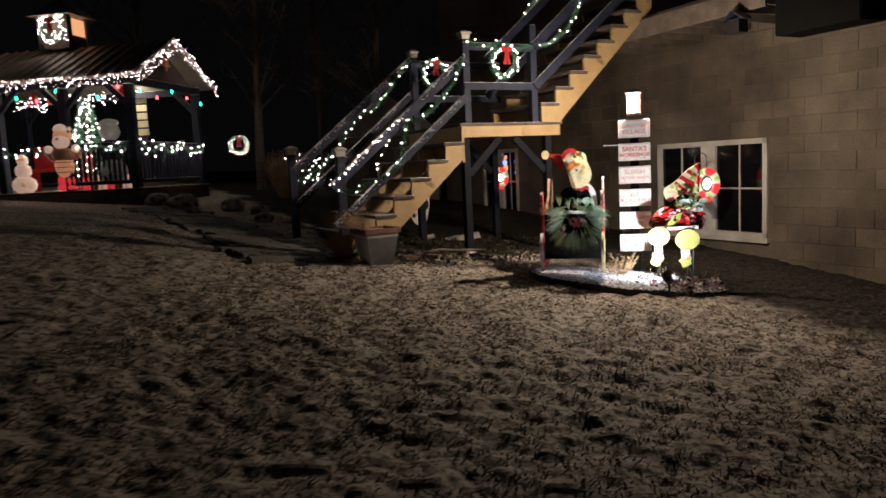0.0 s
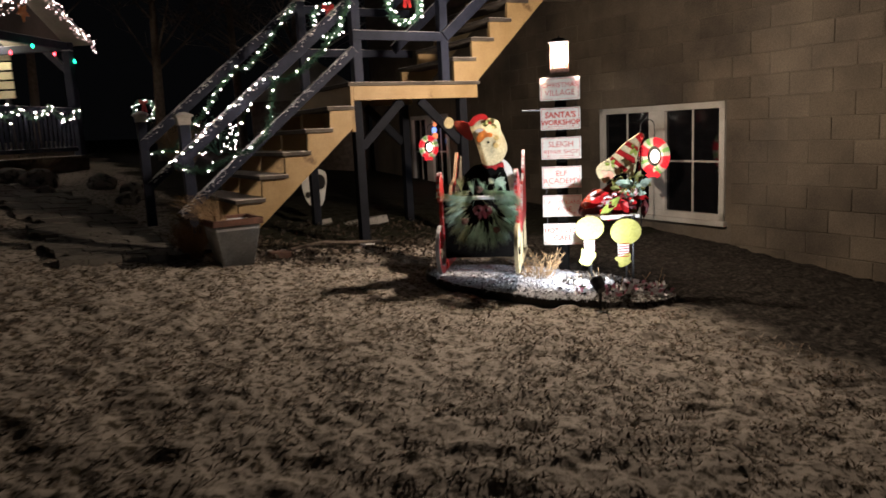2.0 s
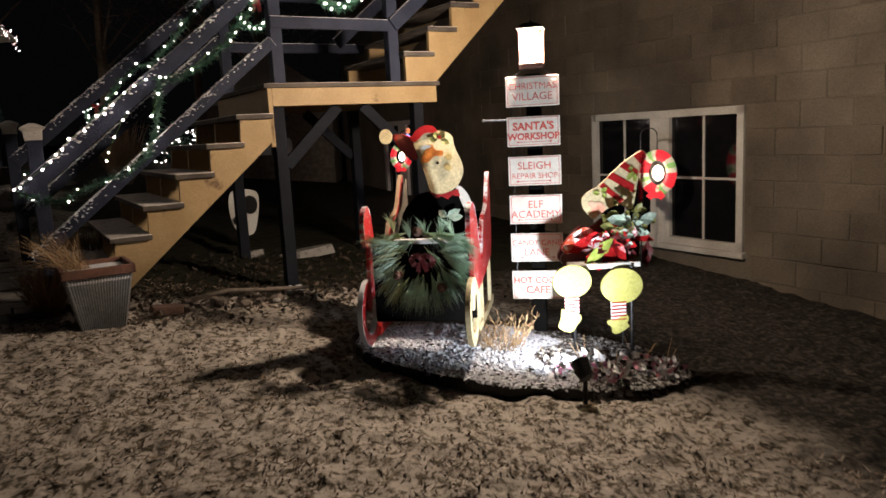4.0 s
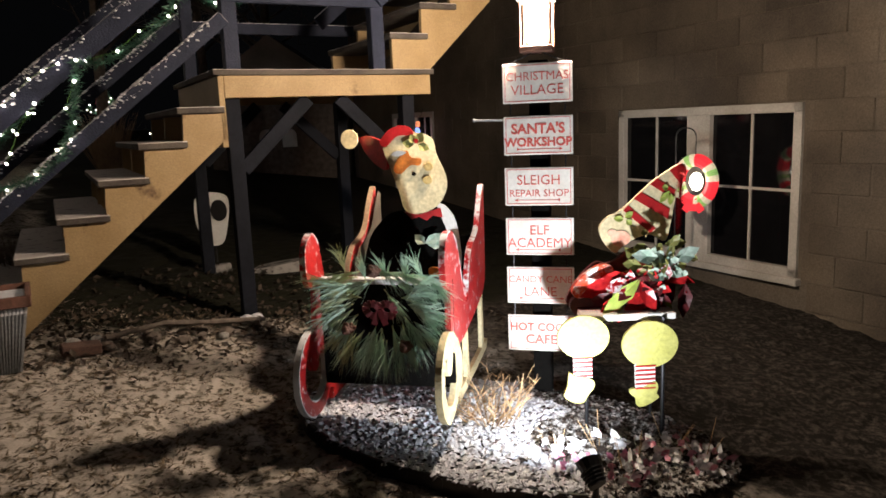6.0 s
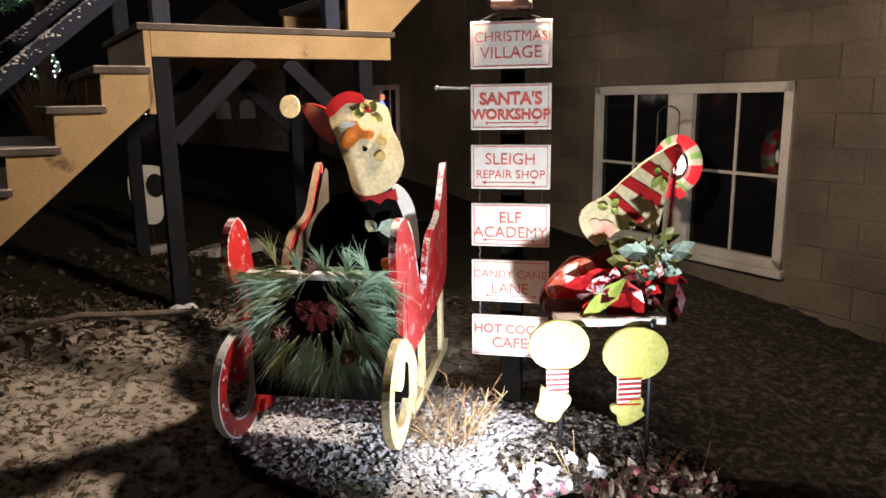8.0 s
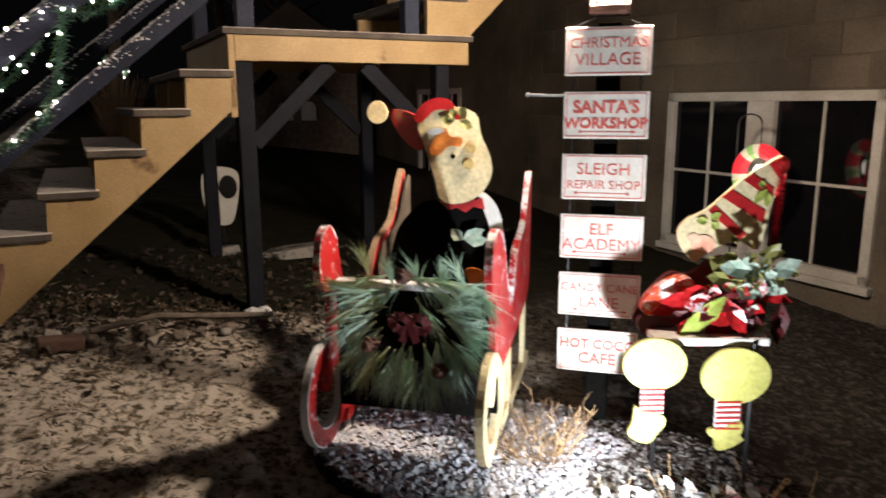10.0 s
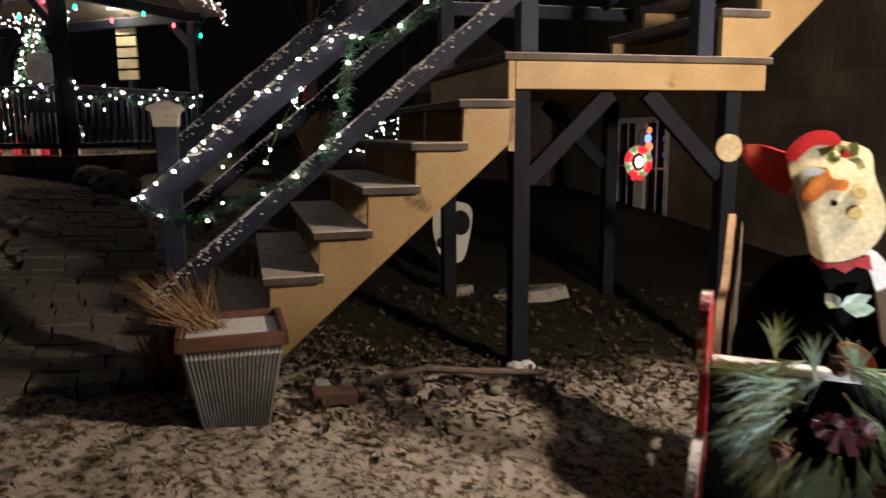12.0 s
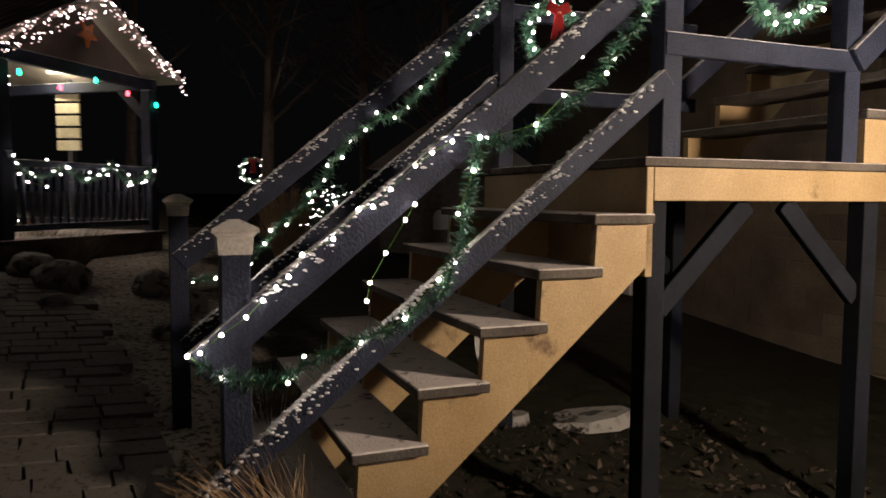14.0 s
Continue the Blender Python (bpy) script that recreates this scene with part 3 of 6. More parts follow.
def build_signpost():
    foot = SIGN @ Vector((0, 0.06, 0))
    base = Vector((foot.x, foot.y, gz(foot.x, foot.y)))
    t = thing("lamp_post", base, "dark timber post with a lit lantern on top", "lamp post")
    bm = bmesh.new()
    box(bm, (-0.045, 0.03, base.z - 0.05), (0.045, 0.12, 1.9), 0.004, SIGN)
    part("post", bm, M_MATTBLACK, t)
    bm = bmesh.new()
    box(bm, (-0.075, -0.06, 1.93), (0.075, 0.09, 1.96), 0.004, SIGN)
    for x in (-0.068, 0.068):
        for y in (-0.053, 0.083):
            rod(bm, SIGN @ Vector((x, y, 1.96)), SIGN @ Vector((x, y, 2.16)), 0.005)
    part("lantern_frame", bm, M_RUST, t)
    bm = bmesh.new()
    bmesh.ops.create_cone(bm, cap_ends=True, segments=4, radius1=0.118, radius2=0.05, depth=0.035, matrix=SIGN @ Matrix.Translation((0, 0.015, 2.178)) @ pose(0, 0, 0, 0, 0, 45))
    ball(bm, SIGN @ Vector((0, 0.015, 2.203)), 0.014, 1)
    part("lantern_roof", bm, M_STEEL, t, "dark metal lantern roof")
    bm = bmesh.new()
    box(bm, (-0.055, -0.04, 1.975), (0.055, 0.07, 2.15), 0.012, SIGN)
    part("lantern_glass", bm, M_LANTERN, t).visible_shadow = False
    words = (("CHRISTMAS", "VILLAGE"), ("SANTA'S", "WORKSHOP"), ("SLEIGH", "REPAIR SHOP"), ("ELF", "ACADEMY"), ("CANDY CANE", "LANE"), ("HOT COCO", "CAFE"))
    for i, (one, two) in enumerate(words):
        z = 1.885 - 0.2412 * i
        s = thing("hanging_sign", SIGN @ Vector((0, 0, z - 0.18)), f"small white enamel sign reading {one.lower()} {two.lower()}", "sign", "stacked signs on the post")
        bm = bmesh.new()
        box(bm, (-0.163, -0.008, z - 0.182), (0.163, 0.004, z), 0.003, SIGN)
        plate = part("plate", bm, M_SIGN, s)
        bm = bmesh.new()
        for x0, x1, z0, z1 in ((-0.152, 0.152, -0.011, -0.008), (-0.152, 0.152, -0.174, -0.171), (-0.152, -0.149, -0.174, -0.008), (0.149, 0.152, -0.174, -0.008)):
            box(bm, (x0, -0.0095, z + z0), (x1, -0.007, z + z1), 0, SIGN)
        part("border", bm, M_SIGNRED, s)
        heavy = i in (1, 5)
        for k, (w, size) in enumerate(((one, 0.066), (two, 0.066))):
            if len(w) > 7:
                size = 0.056
            if len(w) > 9:
                size = 0.048
            m = SIGN @ Matrix.Translation((0, -0.0095, z - 0.062 - 0.062 * k)) @ pose(0, 0, 0, 90, 0, 0)
            me = lettering(w, size, Matrix.Translation(-s.location) @ m, bold=0.0019 if heavy else -0.0002)
            me.materials.append(M_SIGNRED)
            ob = new("lettering", me)
            ob.parent = s
        if 0 < i < 5:
            bm = bmesh.new()
            left = i in (2, 3)
            box(bm, (-0.1, -0.0095, z - 0.157), (0.1, -0.0075, z - 0.154), 0, SIGN)
            for sx in (-0.1, 0.1):
                slab(bm, [(sx, z - 0.163), (sx, z - 0.148), (sx + (-0.016 if left else 0.016), z - 0.1555)], 0.002, SIGN @ Matrix.Translation((0, -0.0097, 0)))
            part("arrow", bm, M_SIGNRED, s)


build_signpost()

# ---- sleigh ----
SLEIGH = Matrix.Translation((1.43, 7.86, 0.30)) @ Matrix.Rotation(radians(-12), 4, "Z")


def band(bm, pts, width, depth, m, mi=0):
    """A flat ribbon of board that follows the points (x, z)."""
    for p, q in zip(pts, pts[1:]):
        p, q = Vector(p), Vector(q)
        d = (q - p).normalized()
        s = Vector((-d.y, d.x)) * width / 2
        p, q = p - d * width * 0.12, q + d * width * 0.12
        slab(bm, [tuple(p - s), tuple(q - s), tuple(q + s), tuple(p + s)], depth, m, mi)


def build_sleigh():
    t = thing("sleigh", SLEIGH.translation, "red painted plywood sleigh with white trimmed edges", "sleigh")
    prof = [(0.06, 0.4), (0.045, 0.56), (0.055, 0.66), (0.0, 0.655), (-0.05, 0.7), (-0.055, 0.79), (-0.01, 0.86), (0.08, 0.885), (0.19, 0.86), (0.27, 0.8), (0.34, 0.7), (0.42, 0.57), (0.5, 0.505),
            (0.56, 0.55), (0.62, 0.66), (0.72, 0.735), (0.86, 0.76), (0.98, 0.8), (1.08, 0.9), (1.17, 0.985), (1.22, 0.97), (1.22, 0.7), (1.17, 0.48), (0.95, 0.42), (0.6, 0.38), (0.3, 0.36)]
    prof = smooth_outline([(y * 0.8, z) for y, z in prof], 3)
    for x in (-0.33, 0.265):
        m = SLEIGH @ Matrix.Translation((x, 0, 0.0)) @ pose(0, 0, 0, 0, 0, 90)
        bm = bmesh.new()
        if x < 0:
            slim = [(y * 0.55 if z > 0.64 else y * 0.55 + (y - 0.1) * 0.45 * min(1, (0.64 - z) / 0.13), z) if y < 0.38 and 0.5 < z and y > 0.05 else (y, z) for y, z in prof]
        slab(bm, slim if x < 0 else prof, 0.024, m)
        side = part("side_panel", bm, M_SLEIGHRED, t)
        bm = bmesh.new()
        band(bm, prof[12:61] if x > 0 else slim[12:28], 0.008, 0.026, m @ Matrix.Translation((0, -0.001, 0)))
        part("edge_trim", bm, M_SNOWEDGE, side, "white snowy edge")
        if x < 0:
            bm = bmesh.new()
            band(bm, prof[39:61], 0.008, 0.026, m @ Matrix.Translation((0, -0.001, 0)))
            part("raw_edge", bm, M_PLY, side, "bare plywood edge")
        # the runner: a broad open ring in front, a curl hanging inside it, a second curl and a long bar behind
        bm = bmesh.new()
        loop = [(-0.01 + 0.155 * math.cos(a), 0.285 + 0.158 * math.sin(a)) for a in (2 * math.pi * i / 32 for i in range(33))]
        band(bm, loop, 0.062, 0.026, m @ Matrix.Translation((0, -0.002, 0)))
        slab(bm, smooth_outline([(0.02, 0.44), (-0.05, 0.41), (-0.07, 0.35), (-0.04, 0.3), (0.01, 0.3), (0.035, 0.35), (0.05, 0.42)]), 0.024, m @ Matrix.Translation((0, -0.001, 0)))
        slab(bm, smooth_outline([(0.13, 0.4), (0.2, 0.36), (0.25, 0.28), (0.24, 0.19), (0.18, 0.15), (0.13, 0.19)]), 0.022, m)
        slab(bm, [(0.16, 0.1), (0.94, 0.11), (0.97, 0.155), (0.18, 0.15)], 0.022, m)
        for y in (0.36, 0.8):
            slab(bm, [(y, 0.14), (y + 0.06, 0.14), (y + 0.05, 0.44), (y + 0.01, 0.44)], 0.02, m @ Matrix.Translation((0, 0.001, 0)))
        runner = part("runner", bm, M_SLEIGHRED if x < 0 else M_CREAM, t)
        # thin pale bands along the ring's outer and inner edge
        bm = bmesh.new()
        rim = [(-0.01 + 0.188 * math.cos(a), 0.285 + 0.192 * math.sin(a)) for a in (1.6 + 2.9 * i / 20 for i in range(21))]
        band(bm, rim, 0.007, 0.028, m @ Matrix.Translation((0, -0.003, 0)))
        part("pale_rim", bm, M_SNOWBAR if x < 0 else M_CREAM, runner, "pale curved edge")
        bm = bmesh.new()
        rim = [(-0.01 + 0.122 * math.cos(a), 0.285 + 0.126 * math.sin(a)) for a in (-2.2 + 2.6 * i / 20 for i in range(21))]
        band(bm, rim, 0.007, 0.028, m @ Matrix.Translation((0, -0.003, 0)))
        part("pale_rim", bm, M_SNOWBAR if x < 0 else M_CREAM, runner, "pale curved edge")
    for x, d in ((-0.33, 0.0275), (-0.33, -0.0095)):
        m = SLEIGH @ Matrix.Translation((x, 0, 0.0)) @ pose(0, 0, 0, 0, 0, 90)
        bm = bmesh.new()
        slab(bm, [(0.48, 0.45), (0.495, 0.655), (0.575, 0.73), (0.69, 0.756), (0.785, 0.797), (0.865, 0.897), (0.935, 0.978), (0.972, 0.965), (0.965, 0.7), (0.92, 0.48)], 0.003, m @ Matrix.Translation((0, -d, 0)))
        part("lining", bm, M_WOOD_DARK, t, "bare brown plywood")
    bm = bmesh.new()
    box(bm, (-0.33, 0.09, 0.2), (0.265, 0.105, 0.68), 0.003, SLEIGH)
    part("front_panel", bm, M_MATTBLACK, t)
    bm = bmesh.new()
    box(bm, (-0.325, 0.06, 0.66), (0.262, 0.11, 0.685), 0.004, SLEIGH)
    part("top_bar", bm, M_SNOWBAR, t, "crossbar under a crust of snow")
    bm = bmesh.new()
    box(bm, (-0.315, 0.3, 0.4), (0.255, 0.9, 0.43), 0.004, SLEIGH)
    box(bm, (-0.315, 0.9, 0.4), (0.255, 0.92, 0.74), 0.004, SLEIGH)
    part("seat", bm, M_MATTBLACK, t)


build_sleigh()


def needle(bm, p, e, w, mi=0):
    """One long needle: a thin folded blade."""
    d = e - p
    s = d.cross(Vector((0.31, 0.87, 0.38))).normalized() * w
    u = d.cross(s).normalized() * w * 0.7
    mid = p + d * 0.55 + u * 2 + Vector((0, 0, 0.06 * d.length))
    v = [bm.verts.new(x) for x in (p - s, p + s, mid + s * 0.8, mid - s * 0.8, e)]
    for f in (bm.faces.new((v[0], v[1], v[2], v[3])), bm.faces.new((v[3], v[2], v[4]))):
        f.material_index = mi


def build_wreath_pine():
    c = SLEIGH @ Vector((0.005, -0.04, 0.565))
    t = thing("pine_wreath", c, "long-needled pine wreath with cones and a red bow on the sleigh", "wreath")
    rnd = random.Random(3)
    rot = SLEIGH.to_3x3()
    groups = [bmesh.new() for _ in range(3)]
    for i in range(66):
        if i < 24:
            # sprigs laid along the crossbar
            f = (i + rnd.random()) / 24
            p = Vector((-0.2 + 0.4 * f, rnd.uniform(-0.04, 0.02), 0.145 + rnd.gauss(0, 0.025)))
            way = Vector((-1.0 if f < 0.42 else 0.8, -0.35, rnd.gauss(-0.45, 0.3) if f > 0.42 else rnd.gauss(0.0, 0.3)))
            if i % 5 == 2:
                way = Vector((rnd.uniform(-0.5, 0.6), -0.3, 0.7))
        else:
            # the ring below it, its sprigs combed outwards and down
            a = math.pi * (0.82 + 1.36 * (i - 24) / 41) + rnd.uniform(-0.1, 0.1)
            r = rnd.uniform(0.075, 0.165)
            p = Vector((r * math.cos(a), rnd.uniform(-0.06, 0.0), 0.03 + r * math.sin(a)))
            way = Vector((math.cos(a), rnd.gauss(-0.35, 0.15), math.sin(a) - 0.35))
        way = (way + Vector((rnd.gauss(0, 0.15), 0, rnd.gauss(0, 0.15)))).normalized()
        bm = groups[0 if p.x < -0.05 and rnd.random() < 0.6 else rnd.randrange(1, 3)]
        rod(groups[0], c + rot @ p, c + rot @ (p + way * 0.07), 0.003, 0.0015, 4)
        for k in range(34):
            b = p + way * 0.075 * rnd.random()
            w = (way + Vector((rnd.gauss(0, 0.26), rnd.gauss(-0.05, 0.2), rnd.gauss(0, 0.26)))).normalized()
            long = rnd.uniform(0.075, 0.135)
            needle(bm, c + rot @ b, c + rot @ (b + w * long + Vector((0, 0, -0.02))), 0.0015)
    for k, bm in enumerate(groups):
        part("foliage", bm, M_PINE_PALE if k == 0 else M_PINE, t)
    for x, z in ((-0.02, 0.19), (-0.14, -0.05), (0.1, -0.12)):
        bm = bmesh.new()
        for k in range(22):
            a, h = k * 2.4, k / 22
            q = Vector((x, -0.06, z)) + Vector((0.022 * math.cos(a) * (1 - h * 0.7), -0.05 * h, 0.022 * math.sin(a) * (1 - h * 0.7)))
            ball(bm, c + rot @ q, 0.011, 1, (1, 0.5, 1))
        part("pine_cone", bm, M_RUST, t, "brown pine cone with frost")
    bm = bmesh.new()
    for sx in (-1, 1):
        loop = [Vector((sx * (0.03 - 0.03 * math.cos(u)), -0.07 - 0.015 * math.sin(u), 0.03 * math.sin(u) + 0.03)) for u in (2 * math.pi * i / 12 for i in range(13))]
        for p, q in zip(loop, loop[1:]):
            beam(bm, c + rot @ p, c + rot @ q, 0.03, 0.003, (0, 1, 0), 0)
        beam(bm, c + rot @ Vector((0, -0.075, 0.03)), c + rot @ Vector((sx * 0.025, -0.08, -0.03)), 0.025, 0.003, (0, 1, 0), 0)
    part("bow", bm, M_MAROON, t, "dark red ribbon bow")


build_wreath_pine()


def pattern(x0, z0, k, y):
    """Sheets of a figure drawn in pattern units: k metres a unit, x to the right, y down."""
    return lambda pts: [(x0 + k * px, z0 - k * py) for px, py in pts], Matrix.Translation((0, y, 0))


def leaf(bm, base, tip, width, lift=0.01, mi=0):
    """A pointed leaf, creased along its rib."""
    base, tip = Vector(base), Vector(tip)
    d = tip - base
    s = d.cross(Vector((0, -1, 0.2))).normalized() * width / 2
    n = Vector((0, -lift, 0))
    v = [bm.verts.new(p) for p in (base, base + d * 0.35 + s + n, base + d * 0.7 + s * 0.8, tip, base + d * 0.7 - s * 0.8, base + d * 0.35 - s + n, base + d * 0.4 - n * 0.5)]
    for f in ((0, 1, 6), (1, 2, 6), (2, 3, 6), (3, 4, 6), (4, 5, 6), (5, 0, 6)):
        bm.faces.new([v[i] for i in f]).material_index = mi


def build_santa():
    """A plain painted plywood figure: bearded face, drooping cap, dark coat."""
    bm = bmesh.new()
    P, m = pattern(0.8543, 1.676, 0.001545, 8.5)
    back = lambda d: m @ Matrix.Translation((0, -d, 0))
    slab(bm, P(smooth_outline([(262, 700), (280, 430), (340, 330), (400, 305), (520, 310), (570, 420), (585, 700)])), 0.02, m, 0)
    hx = P([(350, 0)])[0][0]
    turned = Matrix.Translation((hx, 8.5, 0)) @ Matrix.Rotation(radians(-42), 4, "Z") @ Matrix.Translation((-hx, -8.5, 0)) @ m
    slab(bm, P(smooth_outline([(236, 68), (290, 66), (350, 82), (365, 80), (365, 160), (345, 170), (290, 140), (254, 100)])), 0.016, turned, 2)
    slab(bm, P(smooth_outline([(352, 95), (370, 160), (395, 240), (412, 300), (455, 314), (515, 292), (547, 240), (545, 190), (520, 130), (505, 75), (440, 55), (390, 62)])), 0.02, back(0.03), 1)
    slab(bm, P(smooth_outline([(343, 85), (368, 50), (405, 34), (440, 42), (447, 66), (400, 66), (362, 98)])), 0.01, back(0.04), 2)
    slab(bm, P(oval(240, 72, 27, 31)), 0.03, back(-0.06), 1)
    slab(bm, P([(408, 306), (455, 318), (525, 298), (532, 330), (500, 322), (480, 338), (455, 325), (432, 332)]), 0.012, back(0.025), 2)
    slab(bm, P(smooth_outline([(515, 295), (540, 292), (575, 350), (588, 480), (565, 485), (545, 380)])), 0.02, back(0.02), 3)
    slab(bm, P(smooth_outline([(383, 175), (395, 140), (425, 112), (440, 135), (470, 140), (465, 160), (435, 160), (405, 185)])), 0.005, back(0.036), 4)
    slab(bm, P(smooth_outline([(375, 125), (395, 112), (425, 118), (400, 130)])), 0.005, back(0.037), 3)
    slab(bm, P(smooth_outline([(478, 500), (505, 492), (545, 515), (560, 565), (528, 568), (495, 545)])), 0.02, back(0.03), 4)
    slab(bm, P(oval(446, 187, 7, 6, 10)), 0.005, back(0.036), 0)
    slab(bm, P(oval(492, 166, 15, 13)), 0.008, back(0.04), 5)
    slab(bm, P(oval(488, 208, 15, 13)), 0.008, back(0.04), 5)
    for a, b, w in (((450, 95), (415, 88), 28), ((455, 92), (440, 62), 26), ((460, 92), (478, 58), 30), ((462, 95), (498, 112), 28)):
        pa, pb = P([a, b])
        leaf(bm, (pa[0], 8.455, pa[1]), (pb[0], 8.45, pb[1]), w * 0.001545, 0.005, 6)
    for a, b in (((470, 410), (530, 380)), ((480, 415), (540, 410)), ((470, 412), (440, 380))):
        pa, pb = P([a, b])
        leaf(bm, (pa[0], 8.46, pa[1]), (pb[0], 8.45, pb[1]), 0.05, 0.005, 7)
    slab(bm, P(oval(458, 84, 7, 7, 8)), 0.006, back(0.055), 2)
    solid("figure_cutout", bm, [M_MATTBLACK, M_CREAM, M_RED, M_WHITE, M_ORANGE, M_GOLD, M_OLIVE, M_FROSTLEAF], "painted plywood figure with cream beard and red cap in the sleigh", "figure")


build_santa()
ELF_Y = 7.95


def build_elf():
    bm = bmesh.new()
    P, m = pattern(2.0949, 1.5252, 0.00112, ELF_Y)
    back = lambda d: m @ Matrix.Translation((0, -d, 0))
    for cx, cz, rx, rz, s0, s1, sz, count, boot in (
            (155, 750, 101, 86, 115, 188, 826, 5, [(98, 892), (120, 903), (188, 922), (196, 952), (172, 985), (152, 1015), (112, 1012), (78, 985), (92, 945)]),
            (414, 788, 109, 93, 357, 435, 866, 6, [(343, 966), (385, 962), (432, 938), (446, 960), (440, 988), (449, 1005), (402, 1035), (366, 1038), (358, 1005), (337, 985)])):
        slab(bm, P(oval(cx, cz, rx, rz, 28)), 0.02, m, 0)
        slab(bm, P([(s0, sz - 8), (s1, sz - 8), (s1 + 2, sz + 18 * count), (s0 + 2, sz + 18 * count)]), 0.014, m @ Matrix.Translation((0, 0.004, 0)), 1)
        for i in range(count):
            y = sz + 6 + 18 * i
            slab(bm, P([(s0 - 0.5, y), (s1 + 0.5, y - 2), (s1 + 0.5, y + 4), (s0 - 0.5, y + 6)]), 0.004, m @ Matrix.Translation((0, -0.005, 0)), 2)
        slab(bm, P(smooth_outline(boot)), 0.02, m @ Matrix.Translation((0, -0.004, 0)), 0)
    PH, mh = pattern(2.1267, 1.5202, 0.001219, ELF_Y + 0.22)
    PB, mb = pattern(2.1223, 1.5209, 0.001205, ELF_Y + 0.19)
    P0, m0, back0 = P, m, back
    P, m = PH, mh
    back = lambda d: mh @ Matrix.Translation((0, -d, 0))
    slab(bm, P(smooth_outline([(265, 415), (225, 370), (212, 320), (240, 282), (300, 250), (400, 160), (460, 120), (515, 92), (532, 125), (500, 190), (475, 320), (455, 378), (400, 352), (330, 372), (290, 402)])), 0.02, m, 3)
    for pts in ([(338, 215), (365, 192), (472, 258), (466, 296)], [(400, 165), (425, 145), (492, 190), (484, 222)], [(470, 116), (515, 92), (532, 122), (508, 165)], [(300, 258), (318, 240), (420, 330), (400, 345)]):
        slab(bm, P(pts), 0.004, back(0.004), 2)
    slab(bm, P(oval(290, 362, 36, 30)), 0.004, back(0.0045), 4)
    slab(bm, P(oval(258, 340, 17, 14)), 0.004, back(0.004), 4)
    for a, b in (((470, 190), (430, 235)), ((465, 180), (440, 175)), ((475, 200), (470, 245)), ((300, 290), (262, 285)), ((305, 285), (335, 262)), ((310, 292), (330, 312))):
        pa, pb = P([a, b])
        leaf(bm, (pa[0], ELF_Y + 0.212, pa[1]), (pb[0], ELF_Y + 0.208, pb[1]), 0.03, 0.004, 5)
    P, m = PB, mb
    slab(bm, P(smooth_outline([(92, 615), (105, 550), (190, 455), (255, 455), (350, 400), (470, 440), (500, 560), (470, 640), (330, 670), (180, 655)])), 0.03, m @ Matrix.Translation((0, 0.004, 0)), 6)
    slab(bm, P(smooth_outline([(104, 560), (120, 520), (170, 475), (220, 455), (258, 468), (262, 510), (225, 540), (175, 565), (130, 580)])), 0.05, m @ Matrix.Translation((0, -0.04, 0)), 7)
    slab(bm, P(smooth_outline([(96, 610), (110, 580), (160, 570), (205, 585), (215, 630), (180, 655), (120, 645)])), 0.05, m @ Matrix.Translation((0, -0.035, 0)), 6)
    solid("figure_cutout", bm, [M_YELLOW, M_WHITE, M_RED, M_CREAM, M_CHEEK, M_HOLLY, M_MAROON, M_ARM], "painted figure with lime trousers, striped socks and pointed cap", "figure")

    t = thing("poinsettia_bouquet", (2.5, ELF_Y + 0.15, 0.84), "red poinsettia and frosted holly bouquet on the seated figure", "bouquet")
    rnd = random.Random(11)
    kinds = (("petal", M_PETAL, 46, 370, 510), ("petal", M_MAROON, 22, 390, 530), ("petal", M_FLECKPETAL, 18, 380, 520), ("lime_petal", M_HOLLY, 8, 370, 500), ("frosted_leaf", M_FROSTLEAF, 26, 440, 450), ("dark_leaf", M_OLIVE, 26, 410, 425))
    for nm, mt, count, ux, uy in kinds:
        for k in range(count):
            bm = bmesh.new()
            if "petal" in nm:
                dx, dy = rnd.gauss(-50, 65), rnd.gauss(60, 50)
            else:
                dx, dy = rnd.gauss(0, 45), rnd.gauss(-5, 35)
            ax, ay = ux + rnd.gauss(-20, 55), uy + rnd.gauss(10, 32)
            pa, pb = P([(ax, ay), (ax + dx, min(ay + dy, 660))])
            y = ELF_Y + 0.165 - rnd.uniform(0, 0.07)
            w = (Vector(pb) - Vector(pa)).length
            leaf(bm, (pa[0], y, pa[1]), (pb[0], y - rnd.uniform(-0.02, 0.05), pb[1]), min(0.066, max(0.034, w * 0.55)), 0.014)
            part(nm, bm, mt, t)
    for _ in range(40):
        bm = bmesh.new()
        cx, cz = P([(485 + rnd.gauss(0, 28), 470 + rnd.gauss(0, 35))])[0]
        ball(bm, (cx, ELF_Y + 0.17 - rnd.uniform(0.0, 0.06), cz), 0.005, 1)
        part("berry", bm, M_TINSEL, t)

    t = thing("tinsel_tassel", (PH([(500, 390)])[0][0], ELF_Y + 0.2, PH([(500, 390)])[0][1]), "red tinsel tassel hanging from the pointed cap", "tassel")
    bm = bmesh.new()
    for i in range(220):
        h = i / 220
        px, pz = PH([(510 - 16 * h, 110 + 280 * h)])[0]
        p = Vector((px, ELF_Y + 0.2, pz))
        a = i * 2.4
        rod(bm, p, p + Vector((0.02 * math.cos(a), 0.02 * math.sin(a), 0.006)), 0.0025, 0.001, 3)
    part("tinsel", bm, M_TINSEL, t)

    t = thing("metal_stand", (2.45, ELF_Y + 0.1, gz(2.45, ELF_Y + 0.1)), "thin black metal stand with a white seat board", "stand")
